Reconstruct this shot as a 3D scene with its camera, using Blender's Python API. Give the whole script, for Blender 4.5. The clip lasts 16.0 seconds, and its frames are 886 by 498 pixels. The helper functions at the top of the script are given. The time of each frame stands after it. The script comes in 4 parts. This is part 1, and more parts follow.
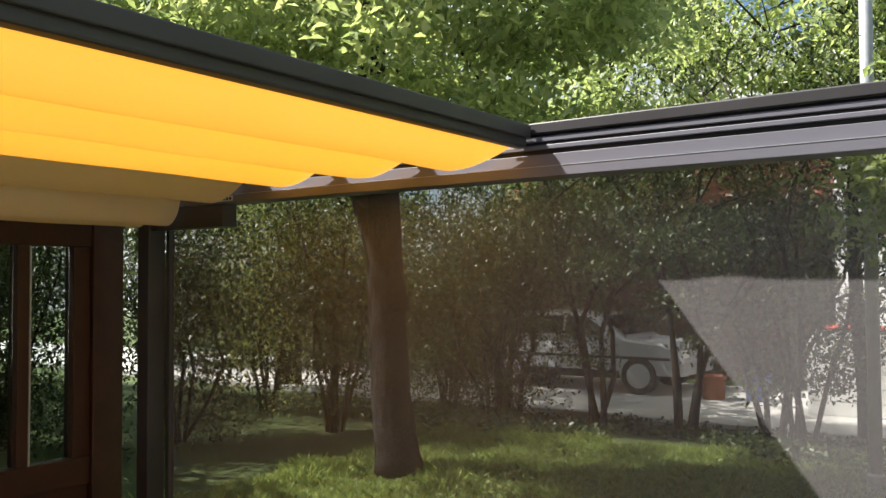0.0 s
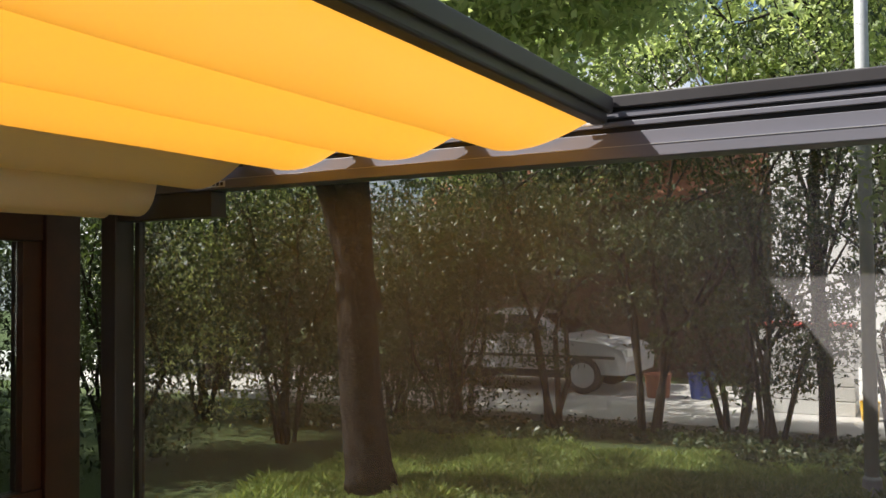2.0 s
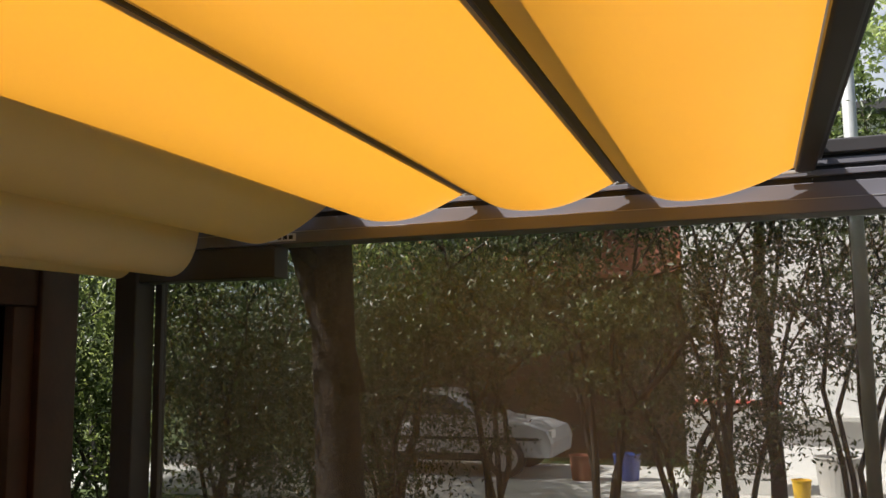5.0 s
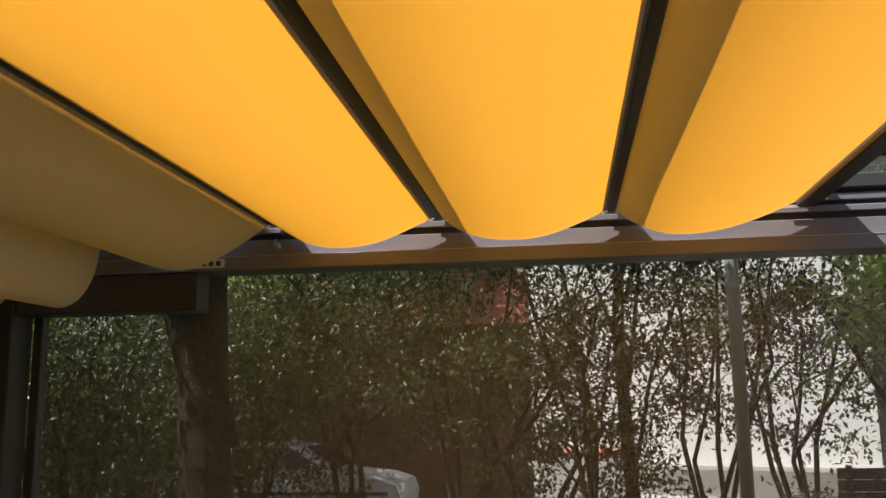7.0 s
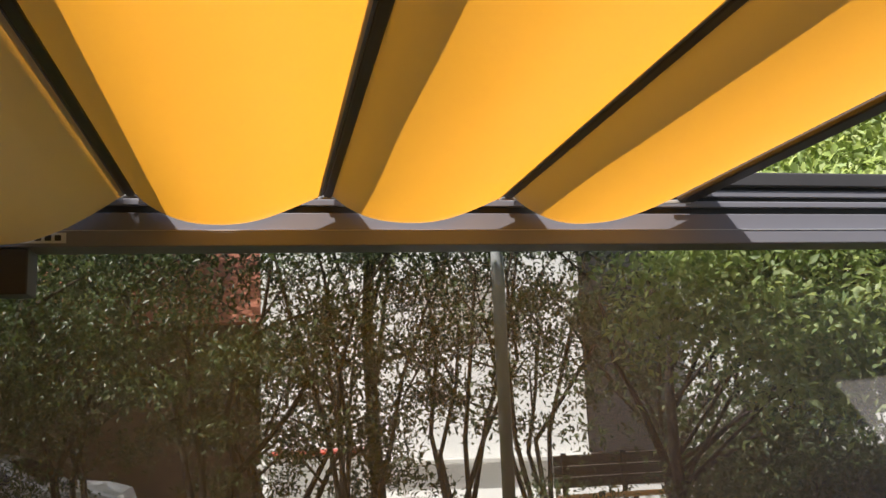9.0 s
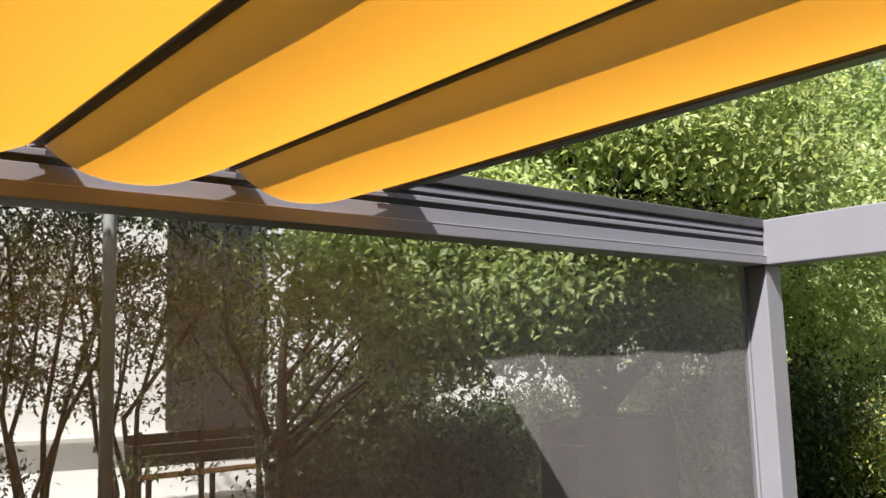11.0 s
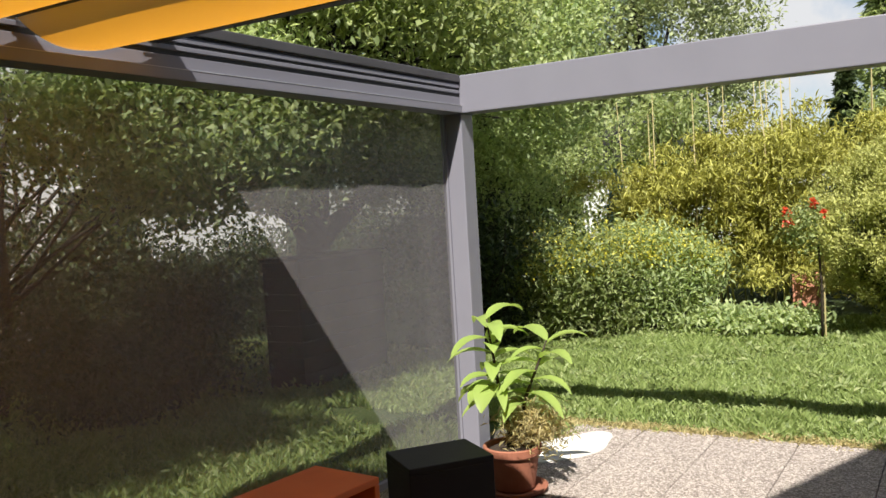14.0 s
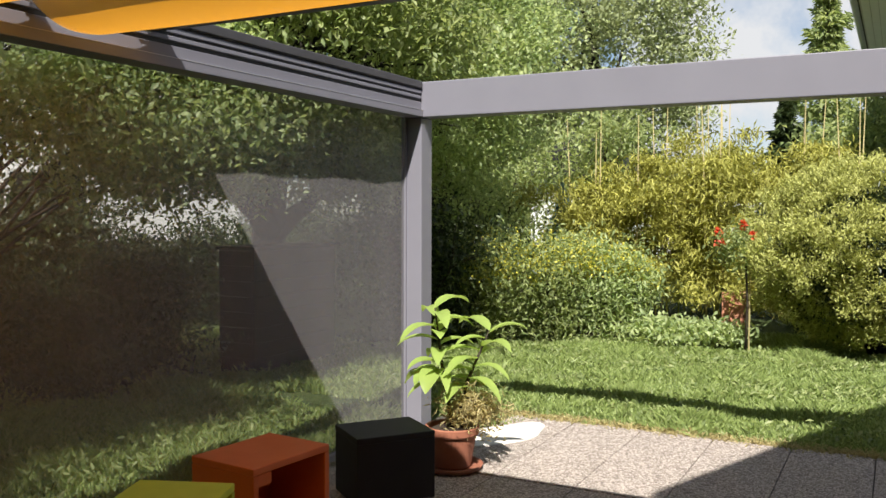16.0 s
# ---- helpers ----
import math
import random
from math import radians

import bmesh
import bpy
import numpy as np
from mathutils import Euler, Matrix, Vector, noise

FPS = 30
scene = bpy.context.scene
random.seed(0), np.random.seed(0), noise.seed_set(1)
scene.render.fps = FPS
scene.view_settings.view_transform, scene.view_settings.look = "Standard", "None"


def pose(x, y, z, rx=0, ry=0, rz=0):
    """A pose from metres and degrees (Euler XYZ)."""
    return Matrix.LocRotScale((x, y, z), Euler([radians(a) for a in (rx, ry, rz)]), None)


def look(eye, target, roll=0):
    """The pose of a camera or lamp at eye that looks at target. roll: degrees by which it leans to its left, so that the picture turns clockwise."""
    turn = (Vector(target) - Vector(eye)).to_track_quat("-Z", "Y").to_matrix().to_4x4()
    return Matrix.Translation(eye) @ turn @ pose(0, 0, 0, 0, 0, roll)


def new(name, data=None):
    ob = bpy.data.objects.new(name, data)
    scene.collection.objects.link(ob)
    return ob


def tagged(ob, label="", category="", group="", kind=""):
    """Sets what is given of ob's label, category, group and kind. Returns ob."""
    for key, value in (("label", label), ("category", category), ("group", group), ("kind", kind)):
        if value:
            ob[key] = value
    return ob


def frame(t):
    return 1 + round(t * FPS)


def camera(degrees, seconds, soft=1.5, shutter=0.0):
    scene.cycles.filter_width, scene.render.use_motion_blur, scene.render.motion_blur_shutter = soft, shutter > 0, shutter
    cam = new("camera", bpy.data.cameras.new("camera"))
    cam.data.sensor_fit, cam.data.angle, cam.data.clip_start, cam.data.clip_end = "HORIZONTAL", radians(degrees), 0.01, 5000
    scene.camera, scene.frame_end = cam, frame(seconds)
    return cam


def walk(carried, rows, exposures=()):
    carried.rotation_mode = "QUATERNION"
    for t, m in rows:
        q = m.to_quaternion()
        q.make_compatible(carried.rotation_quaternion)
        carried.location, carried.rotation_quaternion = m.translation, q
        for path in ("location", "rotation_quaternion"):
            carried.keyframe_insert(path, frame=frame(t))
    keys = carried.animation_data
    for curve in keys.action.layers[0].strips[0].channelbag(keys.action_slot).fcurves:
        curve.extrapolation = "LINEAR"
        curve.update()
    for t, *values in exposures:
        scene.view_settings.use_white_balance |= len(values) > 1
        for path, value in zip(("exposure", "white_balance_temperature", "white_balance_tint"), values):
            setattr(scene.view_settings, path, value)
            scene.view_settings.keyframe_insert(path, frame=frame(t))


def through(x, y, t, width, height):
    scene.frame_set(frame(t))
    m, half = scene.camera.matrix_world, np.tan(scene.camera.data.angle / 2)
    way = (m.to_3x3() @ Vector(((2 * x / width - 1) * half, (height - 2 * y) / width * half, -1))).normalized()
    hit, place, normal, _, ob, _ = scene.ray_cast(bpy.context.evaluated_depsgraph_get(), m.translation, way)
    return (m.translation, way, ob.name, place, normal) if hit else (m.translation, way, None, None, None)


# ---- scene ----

# ---- camera ----
PATH = [
    (0.0, pose(-0.547, -3.393, 1.749, 92.07, 0.33, 35.14)),
    (0.5, pose(-0.766, -3.271, 1.759, 92.54, -1.03, 33.02)),
    (1.0, pose(-0.998, -3.190, 1.756, 91.28, -1.31, 30.04)),
    (1.5, pose(-1.278, -3.175, 1.776, 91.48, 0.30, 27.81)),
    (2.0, pose(-1.420, -3.210, 1.760, 91.87, 0.55, 28.89)),
    (2.5, pose(-1.589, -3.179, 1.746, 92.40, 0.39, 28.83)),
    (3.0, pose(-1.738, -3.153, 1.753, 92.92, 0.12, 28.38)),
    (5.5, pose(-2.902, -3.077, 1.745, 97.49, 0.85, 15.55)),
    (6.0, pose(-3.076, -3.050, 1.739, 97.67, 0.95, 11.36)),
    (6.5, pose(-3.192, -2.919, 1.734, 99.28, 0.86, 8.99)),
    (7.0, pose(-3.254, -2.808, 1.747, 100.05, 0.74, 7.92)),
    (7.5, pose(-3.334, -2.780, 1.739, 100.08, 0.68, 4.46)),
    (8.0, pose(-3.502, -2.759, 1.736, 99.97, 1.30, -0.81)),
    (10.5, pose(-4.201, -2.358, 1.756, 98.19, 2.01, -31.48)),
    (11.0, pose(-4.291, -2.467, 1.744, 97.27, 1.63, -39.58)),
    (11.5, pose(-4.398, -2.608, 1.731, 95.17, 1.81, -43.12)),
    (12.0, pose(-4.507, -2.648, 1.734, 93.94, 1.94, -46.89)),
    (12.5, pose(-4.700, -2.626, 1.715, 92.73, 2.64, -50.90)),
    (13.0, pose(-4.805, -2.623, 1.701, 92.07, 2.12, -53.18)),
    (13.5, pose(-4.892, -2.686, 1.680, 90.68, 2.26, -54.79)),
    (14.0, pose(-4.936, -2.772, 1.636, 86.98, 3.38, -59.12)),
    (14.5, pose(-5.028, -2.766, 1.616, 85.50, 3.42, -63.33)),
    (15.0, pose(-5.161, -2.748, 1.625, 87.19, 3.25, -62.57)),
    (15.5, pose(-5.259, -2.846, 1.618, 87.87, 1.33, -61.33)),
    (16.0, pose(-5.305, -2.924, 1.567, 87.43, -0.16, -62.48)),
]
cam = camera(53.64, 16.0, soft=1.5)
walk(cam, PATH, [(0, 1.42), (3, 1.15), (5.5, 1.08), (8, 1.17), (10.5, 1.42), (11.8, 1.4), (13.2, 1.08), (14.2, 0.92), (16, 0.95)])

# ---- world and sun ----
SUN_DIR = Vector((0.755, 0.319, -1.0)).normalized()
world = bpy.data.worlds.new("sky")
scene.world = world
world.use_nodes = True
wn, wl = world.node_tree.nodes, world.node_tree.links
sky = wn.new("ShaderNodeTexSky")
sky.sky_type = "NISHITA"
sky.sun_disc = False
sky.ozone_density = 3.5
sky.dust_density = 0.4
sky.sun_elevation = math.asin(-SUN_DIR.z)
sky.sun_rotation = math.atan2(-SUN_DIR.x, -SUN_DIR.y)
sky_tc = wn.new("ShaderNodeTexCoord")
cloud = wn.new("ShaderNodeTexNoise")
cloud.inputs["Scale"].default_value = 3.2
cloud.inputs["Detail"].default_value = 8
cloud.inputs["Roughness"].default_value = 0.6
cloud_ramp = wn.new("ShaderNodeValToRGB")
cloud_ramp.color_ramp.elements[0].position = 0.46
cloud_ramp.color_ramp.elements[1].position = 0.60
cloud_mix = wn.new("ShaderNodeMix")
cloud_mix.data_type = "RGBA"
cloud_mix.inputs[7].default_value = (7.6, 7.7, 7.9, 1)
wl.new(sky_tc.outputs["Generated"], cloud.inputs["Vector"])
wl.new(cloud.outputs["Fac"], cloud_ramp.inputs["Fac"])
wl.new(cloud_ramp.outputs["Color"], cloud_mix.inputs[0])
wl.new(sky.outputs["Color"], cloud_mix.inputs[6])
wl.new(cloud_mix.outputs[2], wn["Background"].inputs["Color"])
wn["Background"].inputs["Strength"].default_value = 0.055
sun_data = bpy.data.lights.new("sun", "SUN")
sun_data.energy, sun_data.angle, sun_data.color = 5.0, radians(0.55), (1.0, 0.95, 0.87)
sun = new("sun", sun_data)
sun.matrix_world = look(-SUN_DIR * 30, (0, 0, 0))


# ---- materials ----
def rgba(c):
    return (c[0], c[1], c[2], 1.0)


def surface(name, a, b, rough=0.6, metal=0.0, scale=8.0, fine=60.0, bump=0.15, spec=0.5, random_tint=0.0, depth=0.004):
    """Two colours mixed by coarse and fine noise, with relief of the fine noise."""
    m = bpy.data.materials.new(name)
    m.use_nodes = True
    n, l = m.node_tree.nodes, m.node_tree.links
    p = n["Principled BSDF"]
    p.inputs["Roughness"].default_value = rough
    p.inputs["Metallic"].default_value = metal
    p.inputs["Specular IOR Level"].default_value = spec
    tc = n.new("ShaderNodeTexCoord")
    co, fi = n.new("ShaderNodeTexNoise"), n.new("ShaderNodeTexNoise")
    co.inputs["Scale"].default_value, fi.inputs["Scale"].default_value = scale, fine
    co.inputs["Detail"].default_value, fi.inputs["Detail"].default_value = 5, 4
    l.new(tc.outputs["Object"], co.inputs["Vector"])
    l.new(tc.outputs["Object"], fi.inputs["Vector"])
    add = n.new("ShaderNodeMath")
    add.operation = "MULTIPLY_ADD"
    add.inputs[1].default_value = 0.45
    half = n.new("ShaderNodeMath")
    half.operation = "MULTIPLY_ADD"
    half.inputs[1].default_value, half.inputs[2].default_value = 1.3, -0.38
    l.new(fi.outputs["Fac"], add.inputs[0])
    l.new(co.outputs["Fac"], half.inputs[0])
    l.new(half.outputs[0], add.inputs[2])
    mix = n.new("ShaderNodeMix")
    mix.data_type = "RGBA"
    mix.inputs[6].default_value, mix.inputs[7].default_value = rgba(a), rgba(b)
    l.new(add.outputs[0], mix.inputs[0])
    out = mix.outputs[2]
    if random_tint:
        oi = n.new("ShaderNodeObjectInfo")
        hsv = n.new("ShaderNodeHueSaturation")
        mr = n.new("ShaderNodeMapRange")
        mr.inputs[3].default_value, mr.inputs[4].default_value = 1 - random_tint, 1 + random_tint
        l.new(oi.outputs["Random"], mr.inputs[0])
        l.new(mr.outputs[0], hsv.inputs["Value"])
        l.new(out, hsv.inputs["Color"])
        out = hsv.outputs["Color"]
    l.new(out, p.inputs["Base Color"])
    if bump:
        bp = n.new("ShaderNodeBump")
        bp.inputs["Strength"].default_value, bp.inputs["Distance"].default_value = bump, depth
        l.new(fi.outputs["Fac"], bp.inputs["Height"])
        l.new(bp.outputs["Normal"], p.inputs["Normal"])
    return m


def leaf_material(name, dark, light, through=0.3, gloss=0.32):
    m = bpy.data.materials.new(name)
    m.use_nodes = True
    n, l = m.node_tree.nodes, m.node_tree.links
    p, out = n["Principled BSDF"], n["Material Output"]
    p.inputs["Roughness"].default_value = 0.42
    p.inputs["Specular IOR Level"].default_value = gloss
    geo = n.new("ShaderNodeNewGeometry")
    ramp = n.new("ShaderNodeMix")
    ramp.data_type = "RGBA"
    ramp.inputs[6].default_value, ramp.inputs[7].default_value = rgba(dark), rgba(light)
    l.new(geo.outputs["Random Per Island"], ramp.inputs[0])
    l.new(ramp.outputs[2], p.inputs["Base Color"])
    tr = n.new("ShaderNodeBsdfTranslucent")
    boost = n.new("ShaderNodeMix")
    boost.data_type = "RGBA"
    boost.blend_type = "MULTIPLY"
    boost.inputs[0].default_value = 1
    boost.inputs[7].default_value = (1.3, 1.28, 0.9, 1)
    l.new(ramp.outputs[2], boost.inputs[6])
    l.new(boost.outputs[2], tr.inputs["Color"])
    ms = n.new("ShaderNodeMixShader")
    ms.inputs[0].default_value = through
    l.new(p.outputs[0], ms.inputs[1])
    l.new(tr.outputs[0], ms.inputs[2])
    l.new(ms.outputs[0], out.inputs["Surface"])
    return m


def cloth_material(name, a, b, through, clear=0.0, weave=900.0, thru_tint=(1, 1, 1)):
    """Woven cloth: reflects, lets light through diffusely, and leaves a share of open holes."""
    m = bpy.data.materials.new(name)
    m.use_nodes = True
    n, l = m.node_tree.nodes, m.node_tree.links
    out = n["Material Output"]
    n.remove(n["Principled BSDF"])
    tc = n.new("ShaderNodeTexCoord")
    no = n.new("ShaderNodeTexNoise")
    no.inputs["Scale"].default_value, no.inputs["Detail"].default_value = 2.2, 6
    fi = n.new("ShaderNodeTexNoise")
    fi.inputs["Scale"].default_value = weave
    l.new(tc.outputs["Object"], no.inputs["Vector"])
    l.new(tc.outputs["Object"], fi.inputs["Vector"])
    mix = n.new("ShaderNodeMix")
    mix.data_type = "RGBA"
    mix.inputs[6].default_value, mix.inputs[7].default_value = rgba(a), rgba(b)
    l.new(no.outputs["Fac"], mix.inputs[0])
    bp = n.new("ShaderNodeBump")
    bp.inputs["Strength"].default_value, bp.inputs["Distance"].default_value = 0.25, 0.001
    l.new(fi.outputs["Fac"], bp.inputs["Height"])
    di, tr = n.new("ShaderNodeBsdfDiffuse"), n.new("ShaderNodeBsdfTranslucent")
    l.new(mix.outputs[2], di.inputs["Color"])
    l.new(bp.outputs["Normal"], di.inputs["Normal"])
    tint = n.new("ShaderNodeMix")
    tint.data_type = "RGBA"
    tint.blend_type = "MULTIPLY"
    tint.inputs[0].default_value = 1
    tint.inputs[7].default_value = rgba(thru_tint)
    l.new(mix.outputs[2], tint.inputs[6])
    l.new(tint.outputs[2], tr.inputs["Color"])
    ms = n.new("ShaderNodeMixShader")
    ms.inputs[0].default_value = through
    l.new(di.outputs[0], ms.inputs[1])
    l.new(tr.outputs[0], ms.inputs[2])
    last = ms.outputs[0]
    if clear:
        tp = n.new("ShaderNodeBsdfTransparent")
        m2 = n.new("ShaderNodeMixShader")
        m2.inputs[0].default_value = clear
        l.new(last, m2.inputs[1])
        l.new(tp.outputs[0], m2.inputs[2])
        last = m2.outputs[0]
    l.new(last, out.inputs["Surface"])
    return m


def glass_material(name):
    m = bpy.data.materials.new(name)
    m.use_nodes = True
    n, l = m.node_tree.nodes, m.node_tree.links
    n.remove(n["Principled BSDF"])
    gl, tp, ms, fr = n.new("ShaderNodeBsdfGlossy"), n.new("ShaderNodeBsdfTransparent"), n.new("ShaderNodeMixShader"), n.new("ShaderNodeFresnel")
    gl.inputs["Roughness"].default_value = 0.02
    tp.inputs["Color"].default_value = (0.8, 0.84, 0.82, 1)
    fr.inputs["IOR"].default_value = 1.5
    l.new(fr.outputs[0], ms.inputs[0])
    l.new(tp.outputs[0], ms.inputs[1])
    l.new(gl.outputs[0], ms.inputs[2])
    l.new(ms.outputs[0], n["Material Output"].inputs["Surface"])
    return m


def pebble_material():
    """Washed concrete: single pebbles of mixed tone in a dark matrix."""
    m = surface("exposed_aggregate", (0.2, 0.17, 0.15), (0.5, 0.44, 0.38), rough=0.92, scale=5, fine=150, bump=0.3, depth=0.003)
    n, l = m.node_tree.nodes, m.node_tree.links
    p = n["Principled BSDF"]
    tc = n.new("ShaderNodeTexCoord")
    vo, ve = n.new("ShaderNodeTexVoronoi"), n.new("ShaderNodeTexVoronoi")
    ve.feature = "DISTANCE_TO_EDGE"
    oi = n.new("ShaderNodeObjectInfo")
    add = n.new("ShaderNodeVectorMath")
    add.operation = "ADD"
    sc = n.new("ShaderNodeVectorMath")
    sc.operation = "SCALE"
    sc.inputs["Scale"].default_value = 37.0
    cx = n.new("ShaderNodeCombineXYZ")
    l.new(oi.outputs["Random"], cx.inputs[0])
    l.new(oi.outputs["Random"], cx.inputs[1])
    l.new(cx.outputs[0], sc.inputs[0])
    l.new(tc.outputs["Object"], add.inputs[0])
    l.new(sc.outputs[0], add.inputs[1])
    for v in (vo, ve):
        v.inputs["Scale"].default_value = 88
        l.new(add.outputs[0], v.inputs["Vector"])
    ramp = n.new("ShaderNodeValToRGB")
    ramp.color_ramp.elements[0].color = (0.21, 0.17, 0.15, 1)
    ramp.color_ramp.elements[1].color = (0.74, 0.65, 0.59, 1)
    mid = ramp.color_ramp.elements.new(0.45)
    mid.color = (0.48, 0.41, 0.365, 1)
    sep = n.new("ShaderNodeSeparateColor")
    l.new(vo.outputs["Color"], sep.inputs[0])
    l.new(sep.outputs[0], ramp.inputs[0])
    edge = n.new("ShaderNodeMapRange")
    edge.inputs[1].default_value, edge.inputs[2].default_value = 0.0, 0.10
    l.new(ve.outputs["Distance"], edge.inputs[0])
    mix = n.new("ShaderNodeMix")
    mix.data_type = "RGBA"
    mix.inputs[6].default_value = (0.20, 0.17, 0.14, 1)
    l.new(edge.outputs[0], mix.inputs[0])
    l.new(ramp.outputs[0], mix.inputs[7])
    l.new(mix.outputs[2], p.inputs["Base Color"])
    bp = n.new("ShaderNodeBump")
    bp.inputs["Strength"].default_value, bp.inputs["Distance"].default_value = 0.9, 0.006
    l.new(edge.outputs[0], bp.inputs["Height"])
    l.new(bp.outputs["Normal"], p.inputs["Normal"])
    return m


ALU = surface("grey_lacquer", (0.188, 0.185, 0.22), (0.215, 0.212, 0.25), rough=0.42, scale=3, fine=400, bump=0.06, depth=0.001)
ALU_DARK = surface("dark_and_shaded_lacquer", (0.05, 0.047, 0.05), (0.075, 0.07, 0.075), rough=0.4, scale=4, fine=300, bump=0.05, depth=0.001)
RUBBER = surface("black_gasket", (0.012, 0.012, 0.012), (0.025, 0.025, 0.025), rough=0.6)
STEEL = surface("galvanised_steel", (0.42, 0.43, 0.45), (0.56, 0.57, 0.58), rough=0.45, metal=0.25, scale=20, fine=120, bump=0.08)
YELLOW = cloth_material("yellow_canvas", (0.84, 0.82, 0.70), (0.90, 0.87, 0.75), 0.32, thru_tint=(1.08, 0.485, 0.035))
SCREEN = cloth_material("grey_screen_mesh", (0.225, 0.214, 0.223), (0.26, 0.248, 0.258), 0.02, clear=0.46)
WOOD = surface("brown_stained_wood", (0.038, 0.014, 0.007), (0.08, 0.028, 0.013), rough=0.5, scale=6, fine=40, bump=0.3)
GLASS = glass_material("clear_glass")
TERRACOTTA = surface("terracotta", (0.24, 0.085, 0.05), (0.34, 0.135, 0.08), rough=0.75, scale=14, fine=120, bump=0.25)
SOIL = surface("soil", (0.02, 0.012, 0.007), (0.06, 0.04, 0.025), rough=0.95, scale=30, fine=150, bump=0.8, depth=0.01)
CLAY = surface("pale_clay", (0.42, 0.17, 0.11), (0.55, 0.25, 0.17), rough=0.9, scale=10, fine=90, bump=0.3)
ORANGE = surface("orange_lacquer", (0.64, 0.14, 0.03), (0.72, 0.18, 0.045), rough=0.6, scale=9, fine=200, bump=0.12)
BLACK = surface("black_lacquer", (0.008, 0.008, 0.010), (0.016, 0.016, 0.019), rough=0.62, scale=9, fine=200, bump=0.12)
LIME = surface("lime_lacquer", (0.50, 0.58, 0.03), (0.60, 0.66, 0.05), rough=0.6, scale=9, fine=200, bump=0.12)
AGGREGATE = pebble_material()
JOINT = surface("joint_sand", (0.04, 0.035, 0.028), (0.09, 0.08, 0.06), rough=0.95, scale=10, fine=120, bump=0.5)
GROUND = surface("lawn_soil", (0.035, 0.055, 0.012), (0.085, 0.12, 0.028), rough=0.95, scale=1.3, fine=40, bump=0.9, depth=0.03)
CEMENT = surface("pale_cement", (0.62, 0.60, 0.56), (0.72, 0.70, 0.66), rough=0.9, scale=6, fine=90, bump=0.4)
PAVING = surface("pale_concrete", (0.46, 0.45, 0.43), (0.60, 0.59, 0.56), rough=0.9, scale=2, fine=50, bump=0.3)
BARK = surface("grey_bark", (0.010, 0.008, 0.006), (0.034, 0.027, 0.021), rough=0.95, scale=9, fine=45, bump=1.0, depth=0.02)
TWIG = surface("dark_bark", (0.025, 0.018, 0.012), (0.06, 0.045, 0.03), rough=0.9, scale=12, fine=60, bump=0.6, depth=0.01)
WHITE_WALL = surface("white_render", (0.72, 0.72, 0.72), (0.82, 0.82, 0.81), rough=0.9, scale=1.2, fine=60, bump=0.2)
BROWN_WALL = surface("brown_cladding", (0.06, 0.035, 0.022), (0.11, 0.065, 0.04), rough=0.8, scale=2, fine=30, bump=0.3)
SLATE = surface("dark_cladding", (0.008, 0.008, 0.009), (0.02, 0.02, 0.022), rough=0.7, scale=3, fine=40, bump=0.3)
CHARRED = surface("weathered_black_wood", (0.010, 0.009, 0.008), (0.024, 0.021, 0.018), rough=0.9, scale=6, fine=40, bump=0.4, spec=0.2)
ROOF_RED = surface("red_roof_tile", (0.22, 0.07, 0.04), (0.34, 0.12, 0.075), rough=0.8, scale=5, fine=40, bump=0.4)
WINDOW_DARK = surface("dark_window", (0.012, 0.014, 0.017), (0.03, 0.034, 0.04), rough=0.08, spec=0.6, bump=0)
CAR_PAINT = surface("silver_car_paint", (0.55, 0.56, 0.58), (0.62, 0.63, 0.65), rough=0.25, metal=0.2, bump=0)
TYRE = surface("tyre_rubber", (0.012, 0.012, 0.012), (0.03, 0.03, 0.03), rough=0.85)
BLUE = surface("blue_plastic", (0.02, 0.05, 0.22), (0.03, 0.07, 0.28), rough=0.45)
RED = surface("red_plastic", (0.5, 0.05, 0.025), (0.6, 0.08, 0.04), rough=0.5)
YELLOW_PLASTIC = surface("yellow_plastic", (0.6, 0.36, 0.02), (0.7, 0.44, 0.03), rough=0.45)
BENCH_WOOD = surface("varnished_pine", (0.46, 0.20, 0.04), (0.58, 0.28, 0.07), rough=0.5, scale=4, fine=40, bump=0.2)
STICKER = surface("white_sticker", (0.7, 0.7, 0.68), (0.8, 0.8, 0.78), rough=0.5, bump=0)
LEAF = leaf_material("tree_leaf", (0.19, 0.25, 0.10), (0.43, 0.48, 0.22), through=0.5)
# dark leaf; on shrubs below the crowns its darkness stands for their shade
LEAF_DARK_SHADED = leaf_material("dark_and_shaded_leaf", (0.022, 0.04, 0.014), (0.085, 0.115, 0.038), gloss=0.5)
LEAF_LIGHT = leaf_material("sunny_leaf", (0.23, 0.31, 0.14), (0.52, 0.59, 0.30), through=0.5)
LEAF_BAMBOO = leaf_material("bamboo_leaf", (0.26, 0.265, 0.06), (0.53, 0.51, 0.14), gloss=0.2)
LEAF_ROUND = leaf_material("willow_leaf", (0.36, 0.38, 0.12), (0.54, 0.55, 0.2), gloss=0.15)
LEAF_BLUE = leaf_material("blue_needle", (0.078, 0.156, 0.156), (0.182, 0.286, 0.273))
LEAF_GREY = leaf_material("grey_leaf", (0.22, 0.26, 0.12), (0.4, 0.44, 0.24))
LEAF_POT = leaf_material("potted_leaf", (0.26, 0.37, 0.09), (0.44, 0.54, 0.16), through=0.4)
PETAL_YELLOW = leaf_material("yellow_petal", (0.46, 0.42, 0.05), (0.64, 0.58, 0.1))
